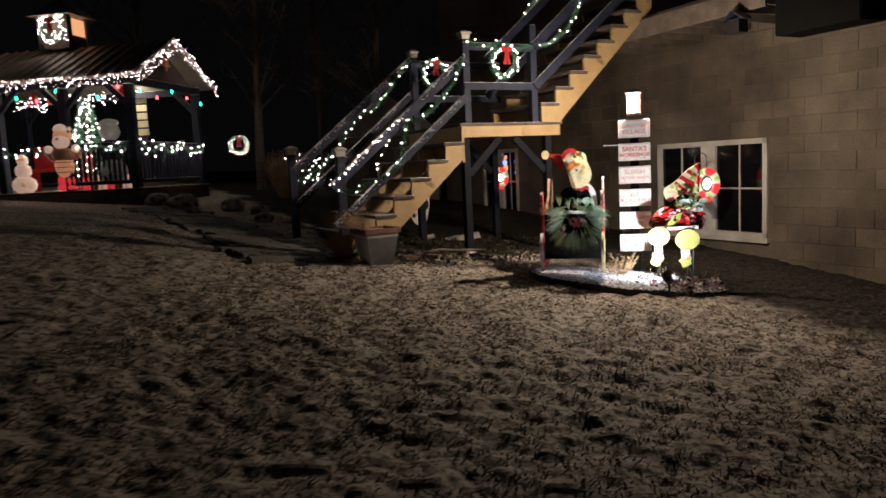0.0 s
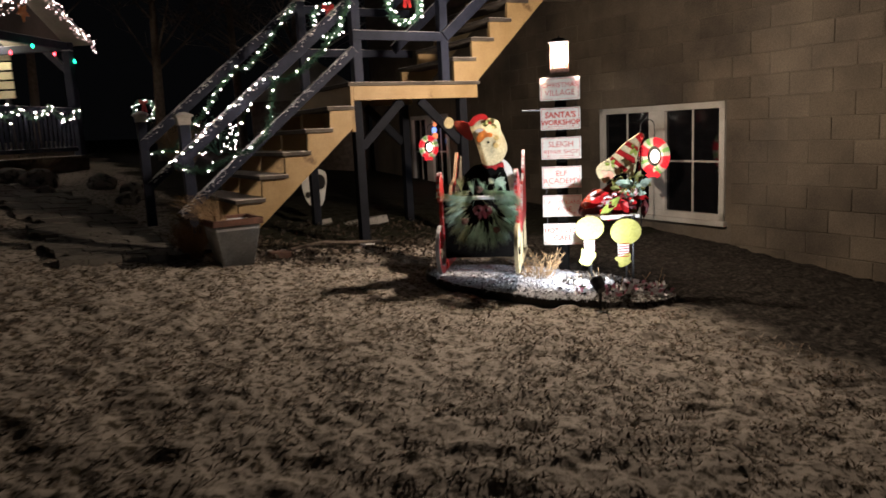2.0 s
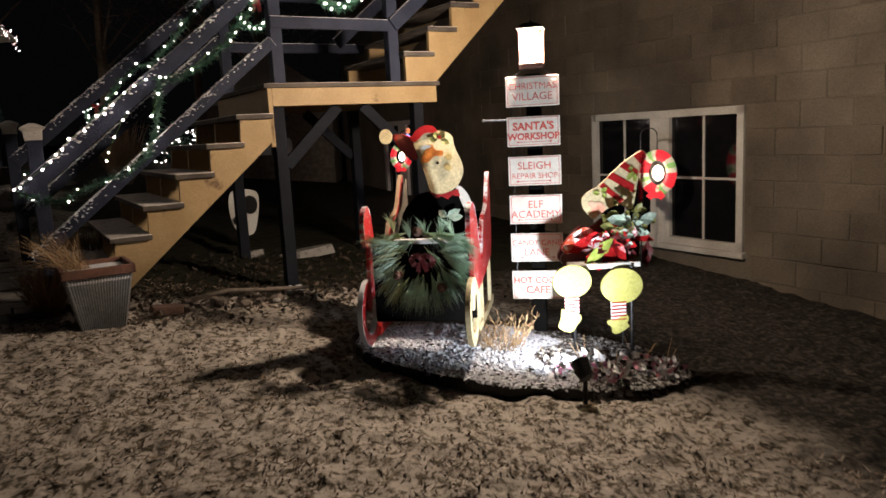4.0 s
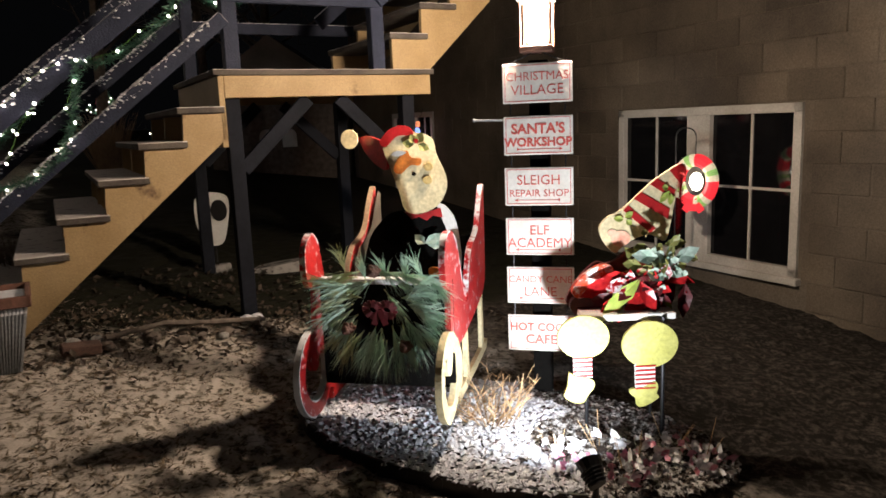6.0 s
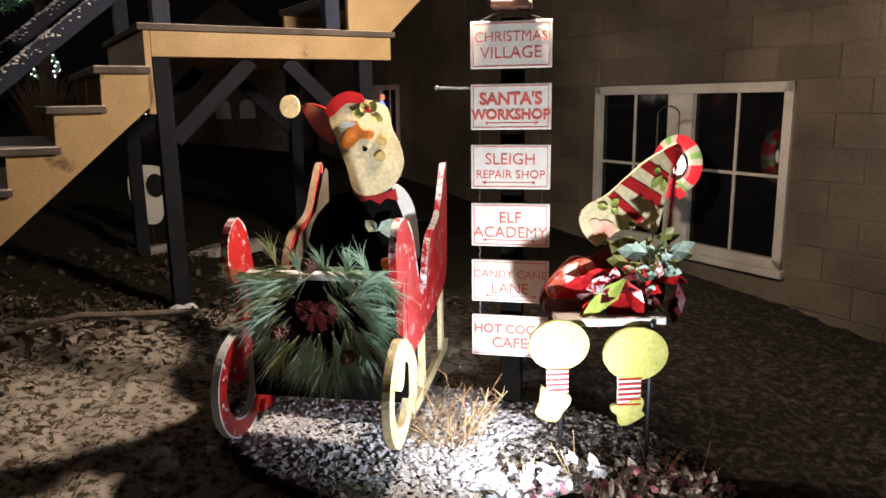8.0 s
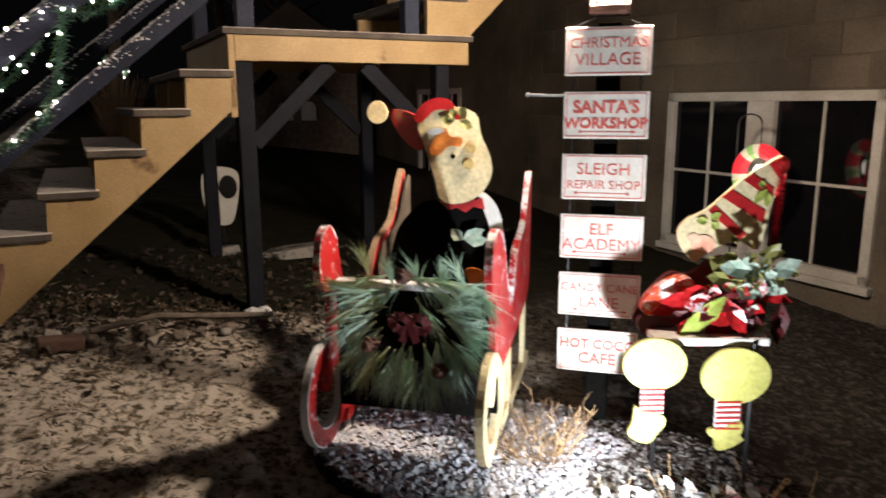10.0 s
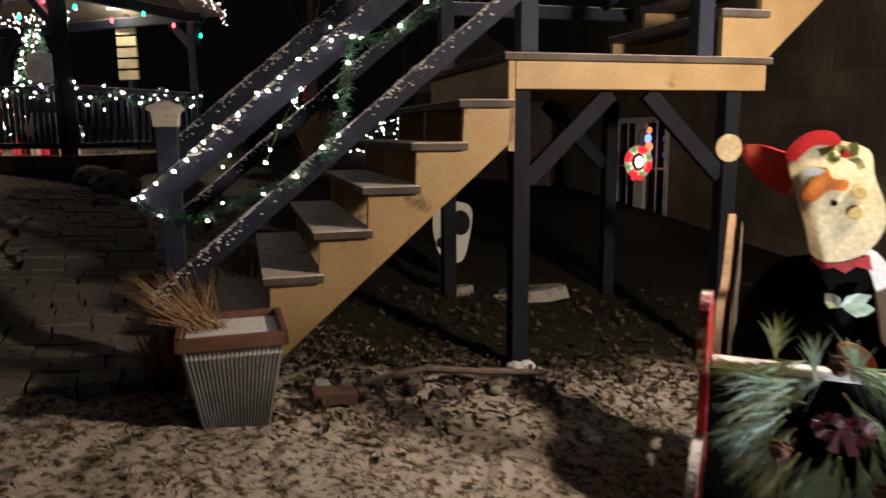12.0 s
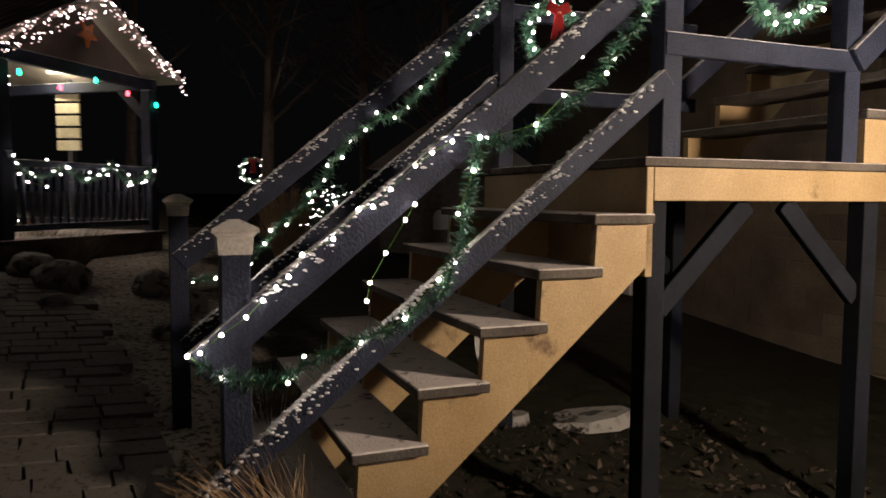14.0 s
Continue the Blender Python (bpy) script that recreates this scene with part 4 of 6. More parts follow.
    for x, y in ((2.29, ELF_Y + 0.05), (2.62, ELF_Y + 0.02), (2.33, ELF_Y + 0.3), (2.64, ELF_Y + 0.28)):
        bm = bmesh.new()
        rod(bm, (x, y, gz(x, y) - 0.05), (x, y, 0.76), 0.009)
        part("leg", bm, M_STEEL, t)
    bm = bmesh.new()
    box(bm, (2.27, ELF_Y + 0.03, 0.745), (2.68, ELF_Y + 0.31, 0.775), 0.004)
    part("seat_board", bm, M_WHITE, t)


build_elf()


def candy_ring(at, face, crook, label, lit):
    """A striped candy ring with a bow that hangs on an iron crook."""
    x, y, z = at
    t = thing("candy_ring", (x, y, z - 0.2), label, "ornament", "lit candy rings")
    f = Vector(face).normalized()
    u = f.cross(Vector((0, 0, 1))).normalized()
    n = 24
    c = Vector(at)
    for i in range(n):
        bm = bmesh.new()
        for j in range(3):
            a0, a1 = 2 * math.pi * (i + j / 3) / n, 2 * math.pi * (i + (j + 1) / 3) / n
            rod(bm, c + u * 0.135 * math.cos(a0) + Vector((0, 0, 0.17 * math.sin(a0))), c + u * 0.135 * math.cos(a1) + Vector((0, 0, 0.17 * math.sin(a1))), 0.052, n=10)
        part("candy_segment", bm, (lit if i % 6 < 3 else (M_CANDYPALE, M_CANDYGREEN, M_CANDYPALE)[i % 3]), t)
    bm = bmesh.new()
    ball(bm, c + f * 0.04 - u * 0.02, 0.055, 2, (1, 1, 1.4))
    part("bulb", bm, M_RINGBULB, t, "bright white bulb")
    bm = bmesh.new()
    for s in (-1, 0, 1):
        beam(bm, c + Vector((0, 0, -0.15)) + f * 0.04, c + u * 0.07 * s + Vector((0, 0, -0.24)) + f * 0.05, 0.06, 0.012, f, 0.003)
    part("bow", bm, lit, t, "red bow")
    k = thing("iron_crook", (x + crook[0], y + crook[1], gz(x + crook[0], y + crook[1])), "black iron crook that holds a candy ring", "hook", "iron crooks")
    bm = bmesh.new()
    p = Vector((x + crook[0], y + crook[1], gz(x + crook[0], y + crook[1]) - 0.05))
    topz = z + 0.36
    rod(bm, p, (p.x, p.y, topz), 0.007)
    arc = [Vector((p.x, p.y, topz)).lerp(Vector((x, y, topz)), (1 - math.cos(q)) / 2) + Vector((0, 0, 0.07 * math.sin(q))) for q in (math.pi * i / 8 for i in range(9))]
    for o, q in zip(arc, arc[1:]):
        rod(bm, o, q, 0.006)
    rod(bm, arc[-1], (x, y, z + 0.17), 0.004)
    part("stem", bm, M_STEEL, k)


candy_ring((3.72, 10.81, 1.08), (-0.6, -0.8, 0), (-0.13, 0.1), "striped candy ring with a bright bulb by the window", M_CANDYLIT)
candy_ring((1.16, 16.1, 1.2), (-0.2, -1, 0), (0.2, 0.1), "red and white lit candy ring beyond the stair", M_CANDYLIT)

# ---- flood light, mulch bed, shrub ----
BED = (1.95, 8.0)


def build_bed():
    rnd = random.Random(21)
    n = 40
    ring = []
    for i in range(n):
        a = 2 * math.pi * i / n
        x, y = BED[0] + 0.98 * math.cos(a) * (1 + 0.04 * math.sin(3 * a)), BED[1] + 0.56 * math.sin(a) * (1 + 0.05 * math.cos(2 * a)) - 0.12 * math.cos(a)
        ring.append((x, y))
    bm = bmesh.new()
    c = bm.verts.new((BED[0], BED[1], gz(*BED) + 0.1))
    rows = []
    for f, h in ((0.25, 0.098), (0.5, 0.09), (0.75, 0.075), (0.93, 0.06), (1.0, 0.02)):
        rows.append([bm.verts.new((BED[0] + (x - BED[0]) * f, BED[1] + (y - BED[1]) * f, gz(BED[0] + (x - BED[0]) * f, BED[1] + (y - BED[1]) * f) + h + rnd.uniform(-0.01, 0.01))) for x, y in ring])
    for i in range(n):
        bm.faces.new((c, rows[0][i], rows[0][(i + 1) % n]))
        for a, b in zip(rows, rows[1:]):
            bm.faces.new((a[i], b[i], b[(i + 1) % n], a[(i + 1) % n]))
    # right of this wavy line the flood beam's end is put into the colour
    for f in bm.faces:
        f.material_index = 1 if f.calc_center_median().x > 2.15 + 0.12 * math.sin(9 * f.calc_center_median().y) else 0
    bed = solid("mulch_bed", bm, [M_MULCH, M_MULCH_DIM], "dark mulch bed dusted with snow", "flower bed", kind="structure")
    bm = bmesh.new()
    for (x0, y0), (x1, y1) in zip(ring, ring[1:] + ring[:1]):
        if x0 > 2.25 or y0 > 8.35:
            continue
        beam(bm, (x0, y0, gz(x0, y0) + 0.03), (x1, y1, gz(x1, y1) + 0.03), 0.012, 0.07, bevel=0)
    solid("bed_edging", bm, M_BLACK, "black plastic edging round the mulch bed", "edging", kind="structure")
    # chips and snowy crumbs
    V, F = [], []
    for _ in range(9000):
        a, r = rnd.uniform(0, 6.283), math.sqrt(rnd.random()) * 0.97
        x, y = BED[0] + 0.98 * r * math.cos(a), BED[1] + 0.56 * r * math.sin(a) - 0.12 * r * math.cos(a)
        z = gz(x, y) + 0.1 - 0.05 * r * r
        s = rnd.uniform(0.005, 0.019)
        rot = Euler((rnd.uniform(-0.7, 0.7), rnd.uniform(-0.7, 0.7), rnd.uniform(0, 6))).to_matrix()
        k = len(V)
        for vx, vy, vz in ((-1.4, -0.7, 0), (1.3, -0.8, 0.1), (1.1, 0.8, 0), (-1.2, 0.7, 0.1), (-0.8, -0.4, 0.7), (0.9, -0.4, 0.6), (0.7, 0.5, 0.7), (-0.7, 0.4, 0.65)):
            V.append(tuple(Vector((x, y, z)) + rot @ Vector((vx * s, vy * s, vz * s))))
        F += [[k + i for i in f] for f in ((4, 5, 6, 7), (0, 1, 5, 4), (1, 2, 6, 5), (2, 3, 7, 6), (3, 0, 4, 7))]
    me = bpy.data.meshes.new("mulch_chips")
    me.from_pydata(V, [], F)
    me.materials.append(M_CHUNK)
    me.materials.append(M_CHUNK_DIM)
    # chips past the beam's edge get the shaded colour too
    for f in me.polygons:
        f.material_index = 1 if f.center.x > 2.12 + 0.1 * math.sin(11 * f.center.y) else 0
    tagged(new("mulch_chips", me), "snow-dusted dark mulch chips in the bed", "mulch", kind="stuff")


build_bed()


def build_flood():
    x, y = SPOT[0] + 0.02, SPOT[1] - 0.05
    t = thing("flood_lamp", (x, y, gz(x, y)), "small black ground spotlight in the mulch", "spotlight")
    bm = bmesh.new()
    rod(bm, (x, y - 0.03, 0.33), (x - 0.018, y + 0.035, 0.385), 0.03, 0.05, 14)
    housing = part("housing", bm, M_STEEL, t)
    bm = bmesh.new()
    for k in range(5):
        rod(bm, (x + 0.002 - 0.003 * k, y - 0.038 + 0.01 * k, 0.323 + 0.0085 * k), (x - 0.003 * k, y - 0.034 + 0.01 * k, 0.3265 + 0.0085 * k), 0.034 + 0.003 * k, n=14)
    part("cooling_fins", bm, M_STEEL, housing)
    bm = bmesh.new()
    rod(bm, (x, y, 0.05), (x, y - 0.01, 0.34), 0.012)
    part("stake", bm, M_STEEL, t)


build_flood()


def build_shrub():
    t = thing("twiggy_shrub", (1.86, 8.0, gz(1.86, 8) + 0.05), "cut-back dry twiggy shrub beside the sleigh", "shrub")
    rnd = random.Random(8)
    for _ in range(38):
        bm = bmesh.new()
        a, r = rnd.uniform(0, 6.28), rnd.uniform(0, 0.09)
        p = Vector((1.86 + r * math.cos(a), 8.0 + r * math.sin(a), gz(1.86, 8) + 0.06))
        w = Vector((math.cos(a) * rnd.uniform(0.3, 1.5), math.sin(a) * rnd.uniform(0.3, 1.5), 1)).normalized()
        for k in range(3):
            e = p + w * rnd.uniform(0.06, 0.11)
            rod(bm, p, e, 0.0032 - 0.0007 * k, 0.0026 - 0.0007 * k, 5)
            for _ in range(2):
                u = p.lerp(e, rnd.uniform(0.3, 1.0))
                rod(bm, u, u + (w + Vector((rnd.gauss(0, 0.7), rnd.gauss(0, 0.7), rnd.gauss(0.1, 0.4)))).normalized() * rnd.uniform(0.03, 0.08), 0.002, 0.001, 4)
            p, w = e, (w + Vector((rnd.gauss(0, 0.3), rnd.gauss(0, 0.3), rnd.gauss(0, 0.2)))).normalized()
        part("twig", bm, M_TWIG, t)


build_shrub()


def build_snow_plants():
    """Low frosted plants that sit round the spotlight."""
    rnd = random.Random(31)
    for k, (x, y, size) in enumerate(((2.1, 7.66, 0.12), (2.3, 7.76, 0.14), (2.44, 7.7, 0.13), (2.6, 7.8, 0.13), (2.36, 7.58, 0.11), (2.72, 7.72, 0.1))):
        z = gz(x, y) + 0.06
        t = thing("frosted_plant", (x, y, z), "low frosted plant with pale curled leaves in mulch", "plant", "frosted plants in the bed")
        for i in range(54):
            bm = bmesh.new()
            a, r = rnd.uniform(0, 6.28), size * math.sqrt(rnd.random())
            p = Vector((x + r * math.cos(a), y + r * math.sin(a), z + rnd.uniform(0, 0.11) * (1 - 0.6 * r / size)))
            leaf(bm, p, p + Vector((rnd.gauss(0, 0.03), rnd.gauss(0, 0.03), rnd.uniform(0.005, 0.04))), rnd.uniform(0.02, 0.036), 0.008)
            part("leaf", bm, (M_SNOW, M_ROSE_LEAF, M_SNOW, M_SNOW, M_CHUNK_DIM)[i % 5], t)
        bm = bmesh.new()
        for i in range(3):
            a = rnd.uniform(0, 6.28)
            rod(bm, (x, y, z), (x + 0.1 * math.cos(a), y + 0.1 * math.sin(a), z + rnd.uniform(0.1, 0.2)), 0.0025, 0.0012, 4)
        part("dry_stalk", bm, M_TWIG, t)


build_snow_plants()

# ---- strings of lights ----


def bulbs(bm, pts, r):
    for p in pts:
        bmesh.ops.create_icosphere(bm, subdivisions=1, radius=r, matrix=Matrix.Translation(p))


def along(pts, gap, jitter, rnd, sag=0.0):
    """Places every gap metres along the way, off it by jitter, with sag between its corners."""
    out = []
    for p, q in zip(pts, pts[1:]):
        p, q = Vector(p), Vector(q)
        n = max(1, int((q - p).length / gap))
        for i in range(n):
            f = i / n
            out.append(p.lerp(q, f) + Vector((rnd.gauss(0, jitter), rnd.gauss(0, jitter), rnd.gauss(0, jitter) - 4 * sag * f * (1 - f))))
    return out


def garland(name, ways, label, thick=0.055, gap=0.09, r=0.0068, jitter=0.022, seed=1, green=True, group="garlands on the stair"):
    rnd = random.Random(seed)
    start = Vector(ways[0][0])
    t = thing(name, start, label, "garland", group)
    if green:
        bm = bmesh.new()
        for way, sag in ((w[:-1], w[-1]) for w in ways):
            mid = along(way, 0.012, 0.0, rnd, sag)
            for p in mid:
                for _ in range(9):
                    e = p + Vector((rnd.gauss(0, 1), rnd.gauss(0, 1), rnd.gauss(0, 1))).normalized() * thick * rnd.uniform(0.6, 1.2)
                    needle(bm, p, e, 0.0024)
        part("tinsel", bm, M_GARLAND, t, "green tinsel")
    bm = bmesh.new()
    wire = bmesh.new()
    for way, sag in ((w[:-1], w[-1]) for w in ways):
        places = along(way, gap, jitter, rnd, sag)
        bulbs(bm, places, r)
        for p, q in zip(places, places[1:]):
            rod(wire, p, q, 0.0016, n=3)
    tagged(part("cord", wire, M_GREEN, t), kind="stuff")
    ob = part("bulbs", bm, M_BULB, t, "warm white bulbs")
    tagged(ob, kind="stuff")
    return t


F = -0.085
garland("garland", [
    (st(-1.68, F, 1.34), st(-1.58, F, 1.28), st(-1.43, F, 1.26), st(-1.35, F, 1.31), st(-1.19, F, 1.37), st(-1.02, F, 1.42), st(-0.89, F, 1.52), st(-0.82, F, 1.7), st(-0.78, F, 1.91), st(-0.76, F, 2.04), 0.0),
    (st(-0.76, F, 2.04), st(-0.65, F, 2.02), st(-0.54, F, 2.08), st(-0.4, F, 2.17), st(-0.3, F, 2.27), st(-0.21, F, 2.38), st(-0.11, F, 2.5), st(0.02, F, 2.75), 0.0),
], "green tinsel garland with warm white lights looped on the handrail", seed=2, r=0.0075)
garland("light_string", [
    (st(-1.68, F, 1.38), st(-1.5, F, 1.52), st(-1.34, F, 1.66), st(-1.18, F, 1.79), st(-1.0, F, 1.93), st(-0.8, F, 2.08), 0.0),
    (st(-0.98, F, 1.83), st(-1.06, F, 1.67), st(-1.12, F, 1.59), st(-1.15, F, 1.48), st(-1.18, F, 1.41), 0.0),
], "string of warm white lights wrapped on the handrail", green=False, gap=0.07, jitter=0.014, seed=3, r=0.0075)
W = WIDE - 0.06
garland("garland", [
    (st(-1.62, W, 1.42), st(-1.4, W, 1.44), st(-1.16, W, 1.72), st(-1.06, W, 1.8), st(-0.92, W, 1.99), st(-0.84, W, 2.12), st(-0.67, W, 2.25), st(-0.54, W, 2.29), st(-0.37, W, 2.46), st(-0.2, W, 2.69), st(0.04, W, 2.95), 0.0),
], "green tinsel garland with lights on the far handrail", seed=5, r=0.0078, gap=0.075)
garland("garland", [(st(0.12, -0.04, 2.95), st(0.55, -0.04, 2.95), st(1.07, -0.04, 2.95), 0.05), (st(1.1, -0.04, 2.95), st(1.5, -0.04, 3.1), st(1.75, -0.04, 3.42), st(1.85, -0.04, 3.9), 0.05)],
        "green tinsel garland with lights on the landing rail", seed=6)
garland("garland", [(st(1.1, 1.15, 3.1), st(1.5, 1.15, 3.3), st(1.85, 1.15, 3.7), st(2.3, 1.15, 4.2), 0.04)], "green tinsel garland with lights on the upper handrail", seed=7)


def lit_wreath(c, r, facing, label, seed, bow=True):
    rnd = random.Random(seed)
    t = thing("lit_wreath", c, label, "wreath", "lit wreaths")
    x = Vector(facing).cross(Vector((0, 0, 1))).normalized()
    f = Vector(facing).normalized()
    bm = bmesh.new()
    for i in range(120):
        a = 2 * math.pi * i / 120
        p = Vector(c) + (x * math.cos(a) + Vector((0, 0, 1)) * math.sin(a)) * r
        for _ in range(9):
            needle(bm, p, p + Vector((rnd.gauss(0, 1), rnd.gauss(0, 1), rnd.gauss(0, 1))).normalized() * r * rnd.uniform(0.25, 0.42), 0.003)
    part("greenery", bm, M_GARLAND, t)
    bm = bmesh.new()
    bulbs(bm, [Vector(c) + (x * math.cos(a) + Vector((0, 0, 1)) * math.sin(a)) * r * rnd.uniform(0.75, 1.25) + f * 0.05 for a in (2 * math.pi * i / 22 for i in range(22))], 0.009 if r < 0.3 else 0.014)
    tagged(part("bulbs", bm, M_BULB, t, "warm white bulbs"), kind="stuff")
    if bow:
        bm = bmesh.new()
        o = Vector(c) + f * 0.07 + Vector((0, 0, r * 0.75))
        for sx in (-1, 1):
            beam(bm, o, o + x * sx * r * 0.42 + Vector((0, 0, r * 0.2)), r * 0.34, 0.01, f, 0.002)
            beam(bm, o, o + x * sx * r * 0.18 - Vector((0, 0, r * 0.95)), r * 0.24, 0.008, f, 0.002)
        ball(bm, o, r * 0.13, 1)
        part("bow", bm, M_RED, t, "red ribbon bow")
    return t


front = -N
lit_wreath(st(0.6, -0.06, 2.72), 0.17, front, "evergreen wreath with white lights and red bow on the landing rail", 41)
lit_wreath(st(0.4, WIDE - 0.06, 2.78), 0.17, front, "evergreen wreath with lights and red bow on the far rail", 42)
lit_wreath(Vector((-5.87, 21.2, 2.37)), 0.24, (0.3, -1, 0), "small wreath with pink lights and red bow on a garden post", 43)

# ---- gazebo ----
GAZ = Matrix.Translation((-5.28, 13.12, 0.083)) @ Matrix.Rotation(radians(-9), 4, "Z") @ Matrix.Scale(0.945, 4)
GL, GW, EAVE, RIDGE, DECK = 4.2, 2.35, 3.42, 4.2, 1.38


def g(x, y, z):
    return GAZ @ Vector((x, y, z))


def build_gazebo():
    t = thing("gazebo", g(-2, 1.5, 1.1), "blue timber garden gazebo with metal roof and cupola", "gazebo")
    bm = bmesh.new()
    box(bm, (-GL, -0.1, 0.9), (0.1, GW + 0.1, DECK - 0.05), 0.01, GAZ)
    part("base", bm, M_WOOD_DARK, t)
    for i in range(14):
        bm = bmesh.new()
        y = -0.14 + (GW + 0.28) * i / 14
        box(bm, (-GL - 0.04, y + 0.005, DECK - 0.048), (0.14, y + (GW + 0.28) / 14 - 0.005, DECK), 0.004, GAZ)
        part("deck_board", bm, M_TREAD, t)
    for x in (0, -1.35, -2.75, -4.1):
        for y in (0, GW):
            if y and x in (-1.35, -2.75):
                continue
            bm = bmesh.new()
            box(bm, (x - 0.075, y - 0.075, DECK), (x + 0.075, y + 0.075, 3.26), 0.012, GAZ)
            p = part("post", bm, M_BLUE, t)
            for dx in (-0.45, 0.45):
                if -4.2 < x + dx < 0.1:
                    bm = bmesh.new()
                    beam(bm, g(x, y, 2.85), g(x + dx, y, 3.3), 0.06, 0.1)
                    part("brace", bm, M_BLUE, p)
    for y in (0, GW):
        bm = bmesh.new()
        box(bm, (-GL, y - 0.05, 3.26), (0.1, y + 0.05, 3.4), 0.006, GAZ)
        part("beam", bm, M_BLUE, t)
    bm = bmesh.new()
    box(bm, (-0.05, 0, 3.26), (0.05, GW, 3.4), 0.006, GAZ)
    part("beam", bm, M_BLUE, t)
    for side, y0 in ((0, -0.28), (1, GW + 0.28)):
        bm = bmesh.new()
        v = [g(*p) for p in ((0.35, y0, EAVE), (-GL - 0.3, y0, EAVE), (-GL - 0.3, GW / 2, RIDGE), (0.35, GW / 2, RIDGE))]
        vs = [bm.verts.new(p) for p in v] + [bm.verts.new(p - Vector((0, 0, 0.05))) for p in v]
        for f in ((0, 1, 2, 3), (7, 6, 5, 4), (0, 4, 5, 1), (2, 6, 7, 3), (1, 5, 6, 2), (3, 7, 4, 0)):
            bm.faces.new([vs[i] for i in f])
        roof = part("roof_panel", bm, M_ROOF, t)
        if side == 0:
            for i in range(22):
                bm = bmesh.new()
                x = 0.3 - i * 0.23
                beam(bm, g(x, y0, EAVE + 0.015), g(x, GW / 2, RIDGE + 0.015), 0.025, 0.03, bevel=0)
                part("roof_rib", bm, M_ROOF, roof)
    bm = bmesh.new()
    v = [(0.02, 0.0), (0.02, GW), (0.02, GW / 2)]
    slab(bm, [(0.05, 3.4), (GW - 0.05, 3.4), (GW / 2, 4.1)], 0.03, GAZ @ Matrix.Translation((-0.03, 0, 0)) @ pose(0, 0, 0, 0, 0, 90))
    part("gable_board", bm, M_SIDING, t)
    bm = bmesh.new()
    star = [(GW / 2 + (0.16 if i % 2 else 0.07) * math.sin(math.pi * i / 5), 3.75 + (0.16 if i % 2 else 0.07) * math.cos(math.pi * i / 5)) for i in range(10)]
    slab(bm, star, 0.03, GAZ @ Matrix.Translation((0.1, 0, 0)) @ pose(0, 0, 0, 0, 0, 90))
    part("star", bm, M_ORANGE, t, "rusty wooden star")
    cup = (-2.05, GW / 2)
    bm = bmesh.new()
    for sx in (-1, 1):
        for sy in (-1, 1):
            box(bm, (cup[0] + sx * 0.28 - 0.06, cup[1] + sy * 0.28 - 0.06, 4.15), (cup[0] + sx * 0.28 + 0.06, cup[1] + sy * 0.28 + 0.06, 4.78), 0.005, GAZ)
    box(bm, (cup[0] - 0.3, cup[1] - 0.3, 4.15), (cup[0] + 0.3, cup[1] + 0.3, 4.4), 0.005, GAZ)
    cupola = part("cupola", bm, M_SIDING, t)
    bm = bmesh.new()
    bmesh.ops.create_cone(bm, cap_ends=True, segments=4, radius1=0.66, radius2=0.02, depth=0.4, matrix=GAZ @ Matrix.Translation((cup[0], cup[1], 4.98)) @ pose(0, 0, 0, 0, 0, 45))
    part("cupola_roof", bm, M_ROOF, cupola)
    bm = bmesh.new()
    box(bm, (cup[0] - 0.1, cup[1] - 0.1, 4.42), (cup[0] + 0.1, cup[1] + 0.1, 4.7), 0.02, GAZ)
    part("cupola_lamp", bm, glow("cupola_glow", (1.0, 0.55, 0.2), 5), cupola)
    bm = bmesh.new()
    box(bm, (cup[0] + 0.29, cup[1] - 0.2, 4.42), (cup[0] + 0.31, cup[1] + 0.2, 4.74), 0.004, GAZ)
    part("cupola_window", bm, glow("cupola_window_glow", (1.0, 0.45, 0.2), 0.8), cupola, "orange lit window")
    bm = bmesh.new()
    box(bm, (cup[0] - 0.22, cup[1] - 0.31, 4.4), (cup[0] + 0.22, cup[1] - 0.29, 4.76), 0.004, GAZ)
    part("front_board", bm, M_SIDING, cupola)
    # railings on the near right bay and the gable side
    for a, b in (((-1.3, 0), (-0.08, 0)), ((0, 0.08), (0, GW - 0.08)), ((-4.1, GW), (-0.08, GW))):
        for z in (DECK + 0.12, DECK + 0.82):
            bm = bmesh.new()
            beam(bm, g(*a, z), g(*b, z), 0.05, 0.07)
            part("rail", bm, M_BLUE, t)
        k = 12 if b[0] != 0 else 18
        if a[1] == GW:
            continue
        for i in range(k):
            f = (i + 0.5) / k
            bm = bmesh.new()
            p = Vector(a).lerp(Vector(b), f)
            box(bm, (p.x - 0.02, p.y - 0.02, DECK + 0.15), (p.x + 0.02, p.y + 0.02, DECK + 0.79), 0.003, GAZ)
            part("baluster", bm, M_BLUE, t)
    return cup


cup = build_gazebo()
lit_wreath(g(cup[0], cup[1] - 0.36, 4.5), 0.2, (0, -1, 0), "wreath with white lights and red bow on the cupola", 44)


